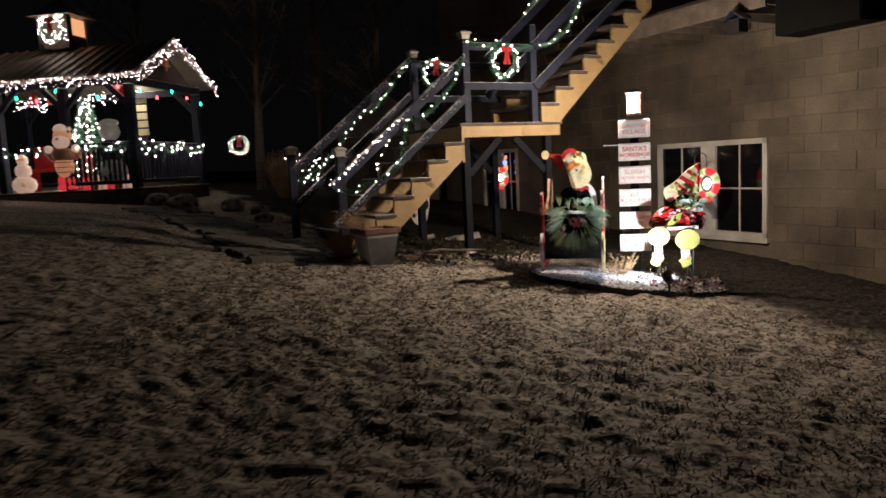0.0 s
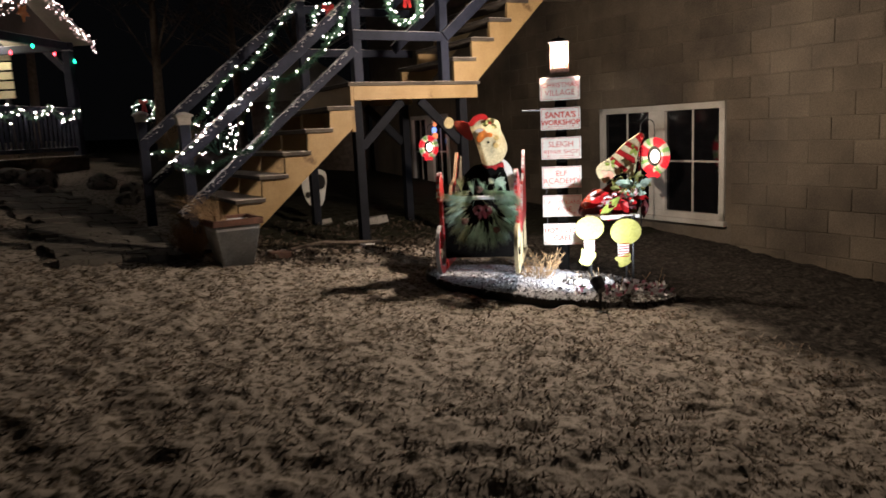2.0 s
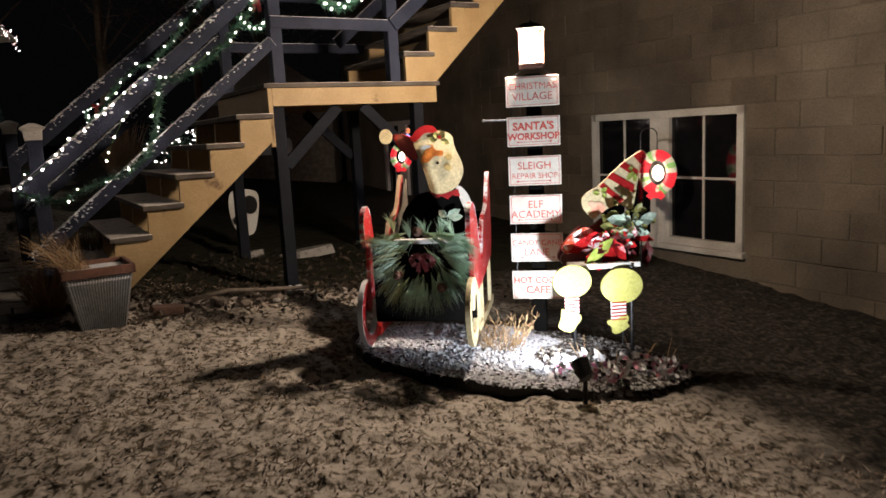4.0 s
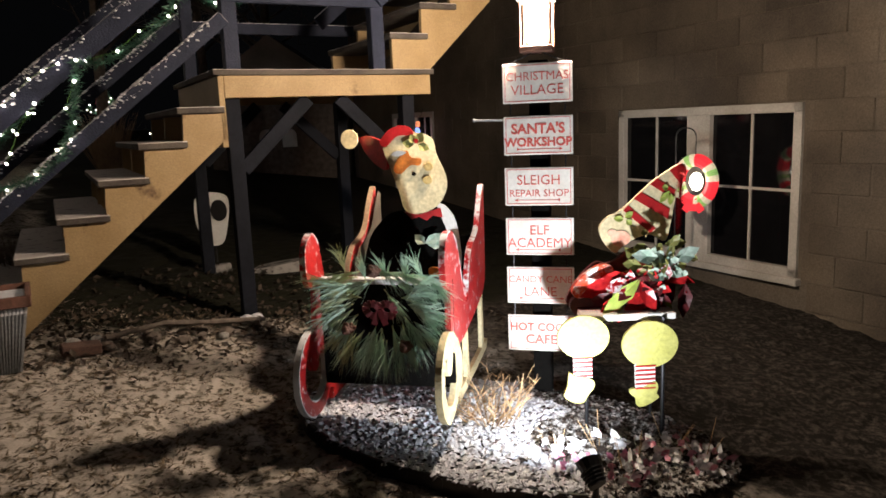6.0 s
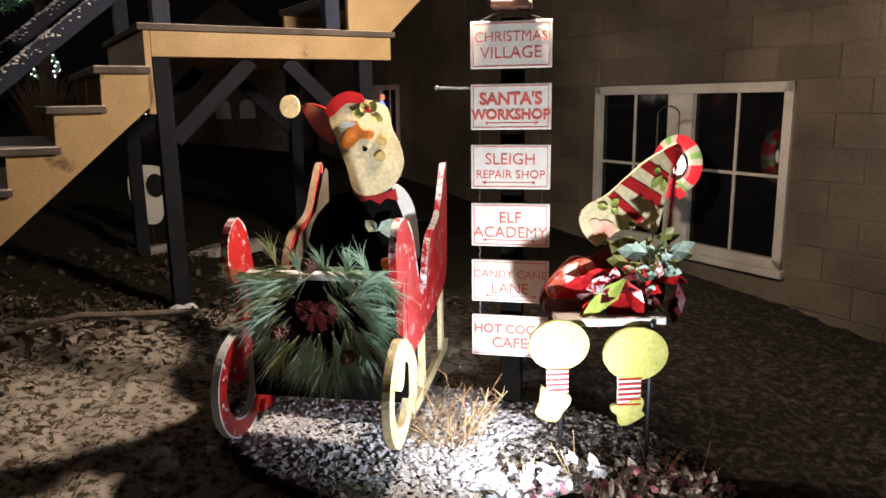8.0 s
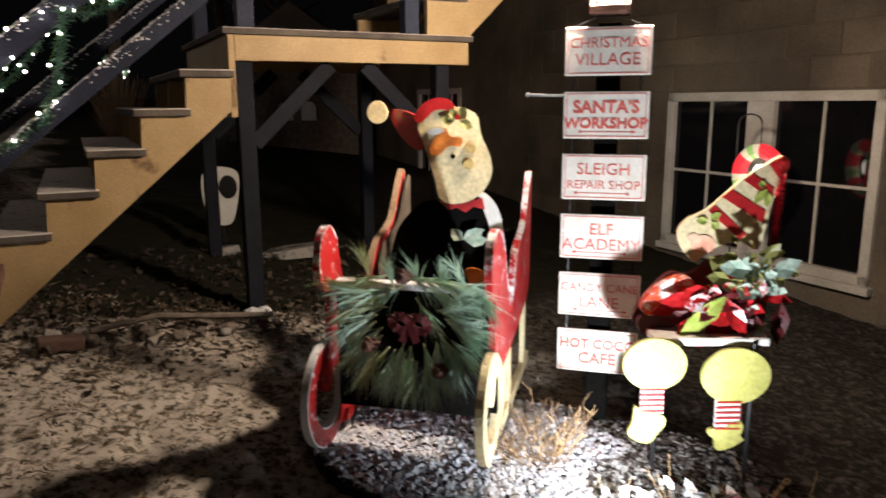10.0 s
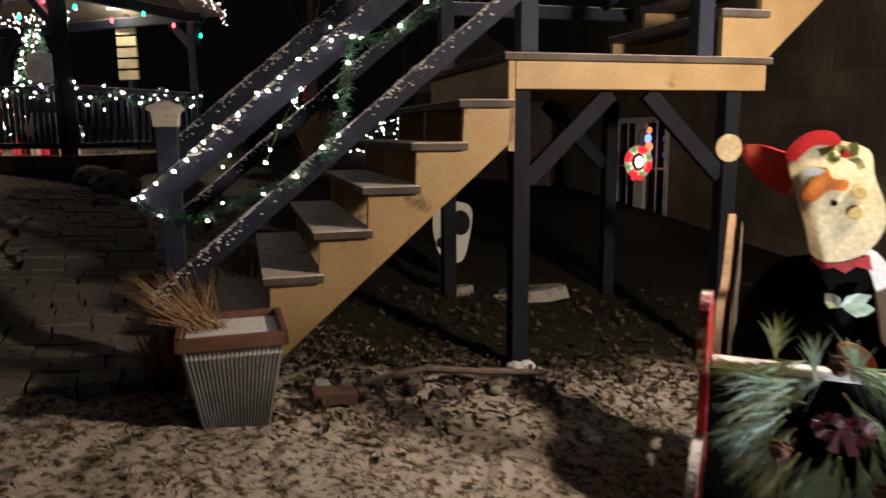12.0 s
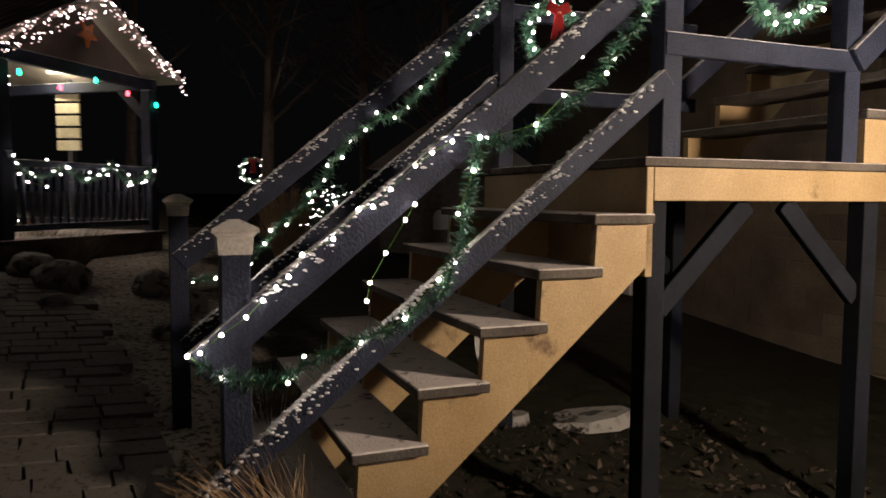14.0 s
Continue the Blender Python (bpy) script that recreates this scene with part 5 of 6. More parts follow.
def icicles():
    rnd = random.Random(50)
    t = thing("icicle_lights", g(0.35, -0.3, EAVE), "dense strings of white icicle lights along the gazebo eaves", "string lights", "gazebo lights")
    for way, drop in (((g(-GL - 0.2, -0.3, EAVE - 0.02), g(0.36, -0.3, EAVE - 0.02)), 0.18), ((g(0.37, -0.3, EAVE), g(0.37, GW / 2, RIDGE)), 0.24), ((g(0.37, GW / 2, RIDGE), g(0.37, GW + 0.3, EAVE)), 0.24)):
        bm, rose = bmesh.new(), bmesh.new()
        n = int((way[1] - way[0]).length / 0.017)
        for i in range(n):
            p = way[0].lerp(way[1], (i + rnd.random()) / n)
            bulbs(bm if i % 5 < 2 else rose, [p + Vector((rnd.gauss(0, 0.015), rnd.gauss(0, 0.015), 0.02 - drop * rnd.random() ** 1.2))], 0.0085)
        tagged(part("bulbs", bm, M_BULB_PINK, t), kind="stuff")
        tagged(part("rose_bulbs", rose, M_BULB_ROSE, t), kind="stuff")
    for k in range(15):
        x, y = (-4.0 + 0.42 * k, 0.15) if k < 10 else (0.12, 0.3 + 0.55 * (k - 10))
        bm = bmesh.new()
        z = 3.22 - 0.08 * (k % 3)
        ball(bm, g(x, y - 0.15, z), 0.026, 2, (0.8, 0.8, 1.3))
        part("coloured_bulb", bm, M_BULB_RED if k % 2 else M_BULB_GREEN, t)
    bm = bmesh.new()
    for _ in range(46):
        bulbs(bm, [g(-2.05 + rnd.uniform(-0.32, 0.32), GW / 2 - 0.34, 4.22 + 0.55 * rnd.random())], 0.009)
    for _ in range(130):
        bulbs(bm, [g(rnd.uniform(-4, 0), rnd.uniform(0.1, 0.4), 3.05 + rnd.gauss(0, 0.07))], 0.008)
    tagged(part("inner_bulbs", bm, M_BULB_PINK, t), kind="stuff")


icicles()
garland("rail_garland", [
    (g(-4.0, -0.05, 2.2), g(-3.4, -0.05, 2.2), g(-2.7, -0.05, 2.2), g(-2.1, -0.05, 2.2), g(-1.35, -0.05, 2.3), g(-0.65, -0.05, 2.2), g(0.05, -0.05, 2.3), 0.14),
    (g(0.09, 0, 2.3), g(0.09, 0.75, 2.2), g(0.09, 1.5, 2.25), g(0.09, 2.25, 2.2), g(0.09, GW, 2.3), 0.18),
], "green garland with warm lights swagged along the gazebo railing", thick=0.07, gap=0.07, r=0.011, jitter=0.05, seed=60, group="gazebo lights")


def christmas_tree(x, y, z0, high, seed):
    rnd = random.Random(seed)
    p0 = g(x, y, z0)
    t = thing("decorated_tree", p0, "artificial tree with white lights inside the gazebo", "tree")
    bm = bmesh.new()
    rod(bm, p0, p0 + Vector((0, 0, high)), 0.03, 0.008)
    part("trunk", bm, M_BARK, t)
    bm = bmesh.new()
    lights = []
    for i in range(2200):
        f = rnd.random() ** 0.7
        h = high * (1 - f)
        r = 0.5 * f * high / 1.6 * rnd.uniform(0.35, 1)
        a = rnd.uniform(0, 6.283)
        p = p0 + Vector((r * math.cos(a), r * math.sin(a), h + 0.08))
        needle(bm, p, p + Vector((math.cos(a) * 0.09, math.sin(a) * 0.09, rnd.gauss(-0.02, 0.04))), 0.006)
        if i % 14 == 0:
            lights.append(p0 + Vector((0.52 * f * high / 1.6 * math.cos(a), 0.52 * f * high / 1.6 * math.sin(a), h + 0.06)))
    part("crown", bm, M_GARLAND, t)
    bm = bmesh.new()
    bulbs(bm, lights, 0.011)
    tagged(part("bulbs", bm, M_BULB, t), kind="stuff")


christmas_tree(-1.6, 0.95, DECK, 1.7, 71)


def blown_figure(name, x, y, high, mats, label, seg):
    """A plain turned figure: round forms, one on the other and side by side."""
    bm = bmesh.new()
    p = g(x, y, DECK)
    for z, r, sc, mi, *off in seg:
        k = len(bm.faces)
        ball(bm, p + Vector((off[0] * high if off else 0, off[1] * high if len(off) > 1 else 0, z * high)), r * high, 2, sc)
        bm.faces.ensure_lookup_table()
        for f in bm.faces[k:]:
            f.material_index = mi
            f.smooth = True
    return solid(name, bm, mats, label, "figure")


blown_figure("figure_lit", -1.42, -0.02, 1.22, [M_FIGLIT, M_FIGRED, M_FIGTAN, M_MAROON, M_CHEEK], "lit plastic lawn figure in tan coat with red boots", (
    (0.05, 0.06, (1.1, 1.4, 0.8), 1, -0.07), (0.05, 0.06, (1.1, 1.4, 0.8), 1, 0.07), (0.14, 0.065, (1, 1, 1.6), 1, -0.065), (0.14, 0.065, (1, 1, 1.6), 1, 0.065),
    (0.36, 0.15, (1.0, 0.9, 1.25), 2), (0.27, 0.142, (1.03, 0.95, 0.09), 3), (0.34, 0.152, (1.03, 0.95, 0.08), 3), (0.41, 0.15, (1.03, 0.95, 0.08), 3),
    (0.52, 0.17, (1.1, 0.9, 0.8), 4), (0.53, 0.065, (1, 1, 1.5), 4, -0.19), (0.6, 0.06, (1, 1, 1), 0, -0.2, -0.05), (0.53, 0.065, (1, 1, 1.5), 4, 0.19), (0.6, 0.06, (1, 1, 1), 0, 0.2, -0.05),
    (0.7, 0.1, (1.2, 1, 1.1), 0, 0.0, -0.06), (0.78, 0.12, (1.1, 1, 1.1), 2), (0.88, 0.11, (1.15, 1, 0.8), 0), (0.74, 0.02, (1, 1, 1), 4, 0.0, -0.17)))
blown_figure("figure_lit", -2.3, -0.05, 0.7, [M_FIGLIT, M_FIGTAN], "small lit white plastic lawn figure", ((0.2, 0.28, (1.1, 1, 0.85), 0), (0.55, 0.2, (1, 1, 1), 0), (0.82, 0.14, (1, 1, 1.1), 0), (0.2, 0.06, (1, 1, 1), 1, 0.12, -0.24), (0.84, 0.05, (2, 1, 0.6), 1, 0.02, -0.12)))
blown_figure("plush_figure", -0.62, 0.22, 1.25, [M_SNOW, M_BLACK], "grey and white plush figure beside the tree", ((0.25, 0.2, (1, 1, 1), 0), (0.52, 0.17, (1, 1, 1.1), 1), (0.55, 0.1, (2.2, 1, 1.0), 0), (0.8, 0.14, (1, 1, 1), 0), (0.92, 0.06, (2.4, 0.8, 1), 0)))


def build_gazebo_things():
    rnd = random.Random(80)
    t = thing("bench", g(-2.6, 1.2, DECK), "red painted garden bench under the gazebo roof", "bench")
    for nm, a, b in (("seat", (-3.3, 1.0, 1.78), (-1.9, 1.5, 1.84)), ("backrest", (-3.3, 1.46, 1.84), (-1.9, 1.54, 2.3))):
        bm = bmesh.new()
        box(bm, a, b, 0.02, GAZ)
        part(nm, bm, M_RED, t)
    for x in (-3.2, -2.0):
        bm = bmesh.new()
        box(bm, (x - 0.04, 1.04, DECK), (x + 0.04, 1.46, 1.78), 0.01, GAZ)
        part("leg", bm, M_RED, t)
    for i in range(6):
        x = -1.25 + 0.17 * i
        t = thing("gift_box", g(x, 0.35, DECK), "wrapped gift box with ribbon under the tree", "gift", "gifts under the tree")
        h = rnd.uniform(0.18, 0.32)
        bm = bmesh.new()
        box(bm, (x - 0.075, 0.25, DECK), (x + 0.075, 0.45, DECK + h), 0.008, GAZ)
        part("box", bm, (M_FIGRED, M_RED, M_FIGLIT)[i % 3], t)
        bm = bmesh.new()
        box(bm, (x - 0.012, 0.246, DECK + 0.002), (x + 0.012, 0.454, DECK + h + 0.004), 0, GAZ)
        part("ribbon", bm, M_WHITE, t)
    # slatted sign stack beyond the gazebo
    sx, sy = -6.2, 15.57
    t = thing("slat_sign", Vector((sx, sy, gz(sx, sy))), "post of pale stacked sign boards with small roof", "sign")
    bm = bmesh.new()
    box(bm, (sx - 0.04, sy + 0.022, 1.0), (sx + 0.04, sy + 0.1, 3.45), 0.005)
    part("post", bm, M_BLACK, t)
    for i in range(5):
        bm = bmesh.new()
        box(bm, (sx - 0.165, sy - 0.02, 2.43 + 0.162 * i), (sx + 0.165, sy + 0.02, 2.43 + 0.162 * i + 0.128), 0.004)
        part("board", bm, M_SLAT, t)
    bm = bmesh.new()
    box(bm, (sx - 0.22, sy - 0.12, 3.42), (sx + 0.22, sy + 0.1, 3.5), 0.01)
    part("roof", bm, M_WHITE, t)
    # fill light and its arm, both added only to brighten the boards
    lamp("slat_fill_light", "POINT", (sx, sy - 0.3, 3.36), 20, (1.0, 0.85, 0.6), 0.03)
    bm = bmesh.new()
    rod(bm, (sx, sy - 0.1, 3.46), (sx, sy - 0.3, 3.42), 0.008)
    part("fill_arm", bm, M_STEEL, t)
    for k, (x, y) in enumerate(((-2.2, 0.3), (-1.75, 0.25), (-0.3, 0.25))):
        t = thing("hanging_bell", g(x, y, 3.3), "red metal bell hanging from the gazebo beam", "bell", "bells on the beam")
        bm = bmesh.new()
        rod(bm, g(x, y, 3.02), g(x, y, 3.14), 0.11, 0.08, 14)
        rod(bm, g(x, y, 3.14), g(x, y, 3.24), 0.08, 0.03, 14)
        part("bell_body", bm, M_RED, t)
        bm = bmesh.new()
        rod(bm, g(x, y, 3.22), g(x, y, 3.34), 0.006)
        part("hanger", bm, M_STEEL, t)


build_gazebo_things()

# ---- garden ----


def far_tree(x, y, high, seed, limbs=26):
    """A bare tree: tapered trunk, forked limbs and many fine twigs."""
    rnd = random.Random(seed)
    z0 = gz(x, y)
    t = thing("bare_tree", (x, y, z0), "bare winter tree with fine twigs against the night", "tree", "bare trees")
    bm = bmesh.new()
    base = Vector((x, y, z0 - 0.1))
    topp = base + Vector((rnd.gauss(0, 0.3), 0, high))
    rod(bm, base, base.lerp(topp, 0.5), 0.12, 0.08, 9)
    rod(bm, base.lerp(topp, 0.5), topp, 0.08, 0.015, 9)
    part("trunk", bm, M_BARK, t)
    bm = bmesh.new()
    for _ in range(limbs):
        f = rnd.uniform(0.3, 0.98)
        p = base.lerp(topp, f)
        a = rnd.uniform(0, 6.283)
        k = high * 0.38 * (1.15 - f)
        q = p + Vector((math.cos(a) * k, math.sin(a) * k, k * rnd.uniform(0.4, 1.1)))
        rod(bm, p, q, 0.035 * (1.2 - f), 0.01, 5)
        for _ in range(9):
            u = p.lerp(q, rnd.uniform(0.3, 1))
            e = u + Vector((rnd.gauss(0, 0.3), rnd.gauss(0, 0.3), rnd.gauss(0.25, 0.25))) * k * 0.7
            rod(bm, u, e, 0.009, 0.003, 3)
            for _ in range(3):
                w = u.lerp(e, rnd.uniform(0.3, 1))
                rod(bm, w, w + Vector((rnd.gauss(0, 0.2), rnd.gauss(0, 0.2), rnd.gauss(0.15, 0.15))) * k * 0.6, 0.004, 0.002, 3)
    part("crown", bm, M_BARK, t)


for k, (x, y, h) in enumerate(((-4.6, 18.5, 6.0), (-3.4, 21.0, 7.5), (-1.8, 19.5, 6.5), (-8.5, 21.0, 8.0), (0.8, 22.0, 7.0))):
    far_tree(x, y, h, 100 + k)


def grass_clump(x, y, high, spread, count, seed, material, label, group="dry grasses"):
    rnd = random.Random(seed)
    z = gz(x, y)
    t = thing("grass_clump", (x, y, z), label, "ornamental grass", group)
    bm = bmesh.new()
    for _ in range(count):
        a, r = rnd.uniform(0, 6.283), rnd.uniform(0, 0.3) * spread
        p = Vector((x + r * math.cos(a), y + r * math.sin(a), z - 0.02))
        e = p + Vector((rnd.gauss(math.cos(a) * 0.4, 0.35) * spread, rnd.gauss(math.sin(a) * 0.4, 0.35) * spread, high * rnd.uniform(0.5, 1)))
        needle(bm, p, e, 0.004)
    part("foliage", bm, material, t)


grass_clump(-3.4, 16.0, 1.1, 0.45, 500, 1, M_TAN, "tall tan ornamental grass clump gone dry")
grass_clump(-5.5, 13.9, 0.55, 0.4, 240, 2, M_LEAF, "low dry brown grass clump before the gazebo")
grass_clump(-4.9, 13.6, 0.5, 0.45, 240, 3, M_LEAF, "low dry brown grass clump before the gazebo")
grass_clump(-1.35, 9.9, 0.45, 0.3, 260, 4, M_LEAF, "dry brown grass clump beside the stair foot")
grass_clump(-1.05, 8.62, 0.4, 0.22, 260, 5, M_TWIG, "dry brown grass clump behind the planter")


def lit_bush(x, y, r, seed, pink, label):
    rnd = random.Random(seed)
    z = gz(x, y)
    t = thing("lit_bush", (x, y, z), label, "bush", "lit bushes")
    bm, lm = bmesh.new(), bmesh.new()
    for _ in range(520):
        a, b = rnd.uniform(0, 6.283), rnd.uniform(0, 1.5)
        k = r * rnd.uniform(0.5, 1.05)
        p = Vector((x + k * math.cos(a) * math.cos(b), y + k * math.sin(a) * math.cos(b), z + 0.05 + k * 1.1 * math.sin(b)))
        needle(bm, p, p + Vector((rnd.gauss(0, 0.06), rnd.gauss(0, 0.06), rnd.gauss(0.03, 0.05))), 0.008)
        if rnd.random() < 0.13:
            bulbs(lm, [p], 0.015)
    for _ in range(16):
        a = rnd.uniform(0, 6.283)
        rod(bm, (x, y, z), (x + r * 0.8 * math.cos(a), y + r * 0.8 * math.sin(a), z + r * rnd.uniform(0.5, 1)), 0.01, 0.004, 4)
    part("foliage", bm, M_GARLAND, t)
    tagged(part("bulbs", lm, M_BULB_PINK if pink else M_BULB, t), kind="stuff")


lit_bush(-4.2, 21.5, 0.8, 11, True, "low bush covered in pinkish string lights in the garden")


def boulder(x, y, r, seed, material, label):
    rnd = random.Random(seed)
    bm = bmesh.new()
    bmesh.ops.create_icosphere(bm, subdivisions=3 if r > 0.1 else 2, radius=r, matrix=Matrix.Translation((0, 0, 0)))
    for v in bm.verts:
        v.co *= 1 + 0.22 * noise.noise(v.co * 3 / r * 0.5 + Vector((seed, 0, 0)))
        v.co.z *= 0.7
        v.co += Vector((x, y, gz(x, y) + r * 0.35))
    solid("boulder", bm, material, label, "rock", "garden rocks")


for k, (x, y, r) in enumerate(((-4.3, 12.6, 0.25), (-3.6, 12.9, 0.2), (-4.9, 13.0, 0.22), (-3.0, 12.4, 0.16), (-2.7, 11.5, 0.14), (-3.9, 11.9, 0.12))):
    boulder(x, y, r, k, M_STONE, "rough grey garden boulder with snow on top")


def build_path():
    """Rows of flat stone pavers that curve from the stair foot to the gazebo."""
    rnd = random.Random(90)
    t = tagged(new("path"), "snow-dusted garden path of flat stone pavers", "path", kind="structure")
    way = [Vector(p) for p in ((-1.45, 8.3), (-1.78, 8.85), (-2.12, 9.32), (-2.8, 10.28), (-3.45, 11.08), (-4.1, 11.85), (-4.8, 12.6))]
    for p, q in zip(way, way[1:]):
        d = (q - p).normalized()
        s = Vector((-d.y, d.x))
        deep = 0.16
        n = max(2, round((q - p).length / deep))
        for i in range(n):
            c = p.lerp(q, (i + 0.5) / n)
            x0 = -0.42 + rnd.uniform(-0.08, 0.05)
            while x0 < 0.36:
                wide = rnd.uniform(0.16, 0.32)
                pts = []
                for u, v in ((x0 + 0.006, -0.072), (x0 + wide - 0.006, -0.072), (x0 + wide - 0.006, 0.072), (x0 + 0.006, 0.072)):
                    e = c + s * (u + rnd.uniform(-0.006, 0.006)) + d * (v + rnd.uniform(-0.006, 0.006))
                    pts.append((e.x, e.y, gz(e.x, e.y)))
                x0 += wide
                bm = bmesh.new()
                lift = rnd.uniform(0.03, 0.042)
                lo = [bm.verts.new((x, y, z - 0.03)) for x, y, z in pts]
                hi = [bm.verts.new((x, y, z + lift)) for x, y, z in pts]
                bm.faces.new(hi)
                for k in range(4):
                    bm.faces.new((lo[k], lo[(k + 1) % 4], hi[(k + 1) % 4], hi[k]))
                part("paver", bm, M_PAVER, t)


build_path()


def build_under_stair():
    # flat stones, brick, log edging
    rnd = random.Random(95)
    for k, (x, y, r) in enumerate(((0.2, 11.0, 0.34), (-0.25, 10.8, 0.17))):
        bm = bmesh.new()
        pts = [(r * rnd.uniform(0.75, 1.15) * math.cos(a), 0.7 * r * rnd.uniform(0.75, 1.15) * math.sin(a)) for a in (2 * math.pi * i / 9 for i in range(9))]
        lo = [bm.verts.new((x + px, y + py, gz(x, y) - 0.02)) for px, py in pts]
        hi = [bm.verts.new((x + px * 0.92, y + py * 0.92, gz(x, y) + 0.025 + 0.12 * px - 0.05 * py)) for px, py in pts]
        bm.faces.new(hi)
        for i in range(9):
            bm.faces.new((lo[i], lo[(i + 1) % 9], hi[(i + 1) % 9], hi[i]))
        solid("flat_stone", bm, M_STONE, "flat grey stone lying under the stair", "rock", "garden rocks")
    bm = bmesh.new()
    c = Vector((-0.33, 8.72, gz(-0.33, 8.72) + 0.03))
    box(bm, (-0.1, -0.045, -0.03), (0.1, 0.045, 0.03), 0.006, Matrix.Translation(c) @ pose(0, 0, 0, 4, 6, 35))
    solid("loose_brick", bm, M_LEAFBRICK, "old red brick half buried in leaves", "brick")
    bm = bmesh.new()
    pts = [Vector((-0.25, 8.85, 0.51)), Vector((0.0, 9.05, 0.53)), Vector((0.25, 9.15, 0.5)), Vector((0.55, 9.25, 0.48))]
    for p, q in zip(pts, pts[1:]):
        rod(bm, p, q, 0.018, 0.014, 7)
    solid("fallen_branch", bm, M_BARK, "thin fallen branch among the leaves", "branch")
    for k in range(26):
        f = k / 25
        x, y = -0.38 + 0.95 * f + rnd.gauss(0, 0.07), 8.78 + 0.62 * f + rnd.gauss(0, 0.06)
        boulder(x, y, rnd.uniform(0.018, 0.05), 40 + k, M_BARK if k % 3 else M_STONE, "small dull stone on the bed's edge")
    for k, (s, q) in enumerate(((0.05, 0.02), (0.12, 0.03), (1.26, 0.03))):
        p = st(s, q, 0)
        boulder(p.x, p.y, 0.045, 80 + k, M_SNOW, "small lump of snow at a post foot")
    # white and black enamel can that hangs behind the stair
    x, y = -0.3, 11.06
    t = thing("spotted_ornament", (x, y, gz(x, y)), "white and black spotted metal garden ornament on a stake", "ornament")
    bm = bmesh.new()
    rod(bm, (x, y, gz(x, y) - 0.05), (x, y, 0.75), 0.008)
    part("stake", bm, M_STEEL, t)
    bm = bmesh.new()
    slab(bm, smooth_outline([(-0.12, 0.4), (-0.15, 0.2), (-0.08, 0.0), (0.06, -0.02), (0.12, 0.15), (0.14, 0.36), (0.05, 0.42)]), 0.02, Matrix.Translation((x, y - 0.02, 0.7)))
    b = part("plate", bm, M_WHITE, t)
    bm = bmesh.new()
    for cx, cz, r in ((0.06, 0.27, 0.07), (-0.09, 0.12, 0.03)):
        slab(bm, smooth_outline(oval(cx, cz, r, r * 1.3, 8)), 0.006, Matrix.Translation((x, y - 0.03, 0.7)))
    part("spot", bm, M_BLACK, b)
    # dead leaves and crumbs along the foot of the stair
    V, Fs = [], []
    for k in range(1900):
        s, q = rnd.uniform(-1.3, 1.8), rnd.gauss(-0.15, 0.28)
        if rnd.random() < 0.45:
            q = rnd.uniform(-0.2, 1.5)
        p = st(s, q, 0)
        z = gz(p.x, p.y) + rnd.uniform(0.0, 0.035)
        m = Matrix.Translation((p.x, p.y, z)) @ Euler((rnd.gauss(0, 0.5), rnd.gauss(0, 0.5), rnd.uniform(0, 6.28))).to_matrix().to_4x4()
        w = rnd.uniform(0.012, 0.034)
        i = len(V)
        V += [tuple(m @ Vector(v)) for v in ((-w, 0, 0), (-w * 0.2, -w * 0.6, 0.006), (w, 0, 0), (w * 0.1, w * 0.6, 0.008))]
        Fs.append((i, i + 1, i + 2, i + 3))
    me = bpy.data.meshes.new("dead_leaves")
    me.from_pydata(V, [], Fs)
    me.materials.append(M_DARKLEAF)
    tagged(new("dead_leaves", me), "brown dead leaves littering the ground under the stair", "leaves", kind="stuff")


build_under_stair()


def build_lawn():
    """Matted frosty grass blades and leaf crumbs over the near lawn."""
    rnd = np.random.RandomState(7)
    for name, count, x0, x1, y0, y1, high, wide, material, label in (
        ("grass", 60000, -2.2, 3.6, 2.2, 9.6, 0.02, 0.008, M_LEAF, "matted brown winter grass blades on the lawn"),
        ("frosted_grass", 42000, -2.2, 3.6, 2.2, 9.6, 0.02, 0.008, M_FROSTTWIG, "frosted pale grass blades on the lawn"),
    ):
        x, y = rnd.uniform(x0, x1, count), rnd.uniform(y0, y1, count)
        keep = value_noise(x / 0.13, y / 0.13, 9 if name == "grass" else 4) + 0.4 * value_noise(x / 0.05, y / 0.05, 3) > 0.62
        inside = ((x - BED[0]) / 0.98) ** 2 + ((y - BED[1] + 0.12 * (x - BED[0])) / 0.62) ** 2 < 1.0
        keep &= ~inside & ((x - 2.35) * 0.879 + (y - 8.1) * 0.477 < 0.12 + 0.3 * (value_noise(x / 0.3, y / 0.3, 6) - 0.5))
        x, y = x[keep], y[keep]
        n = len(x)
        z = ground_z(x, y)
        for k, (size, tall) in enumerate(LUMPS):
            z = z + tall * (value_noise(x / size + 3 * k, y / size, k) - 0.5)
        a = rnd.uniform(0, 6.283, n)
        lx, ly = rnd.normal(0, 0.03, n), rnd.normal(0, 0.03, n)
        h = rnd.uniform(0.2, 1.0, n) * high
        wx, wy = np.cos(a) * wide, np.sin(a) * wide
        P = np.stack([np.stack([x - wx, y - wy, z - 0.004], -1), np.stack([x + wx, y + wy, z - 0.004], -1), np.stack([x + lx, y + ly, z + h], -1)], 1).reshape(-1, 3)
        me = bpy.data.meshes.new(name)
        me.from_pydata(P.tolist(), [], np.arange(3 * n).reshape(-1, 3).tolist())
        me.materials.append(material)
        tagged(new(name, me), label, "grass", kind="stuff")


build_lawn()

# ---- house details ----


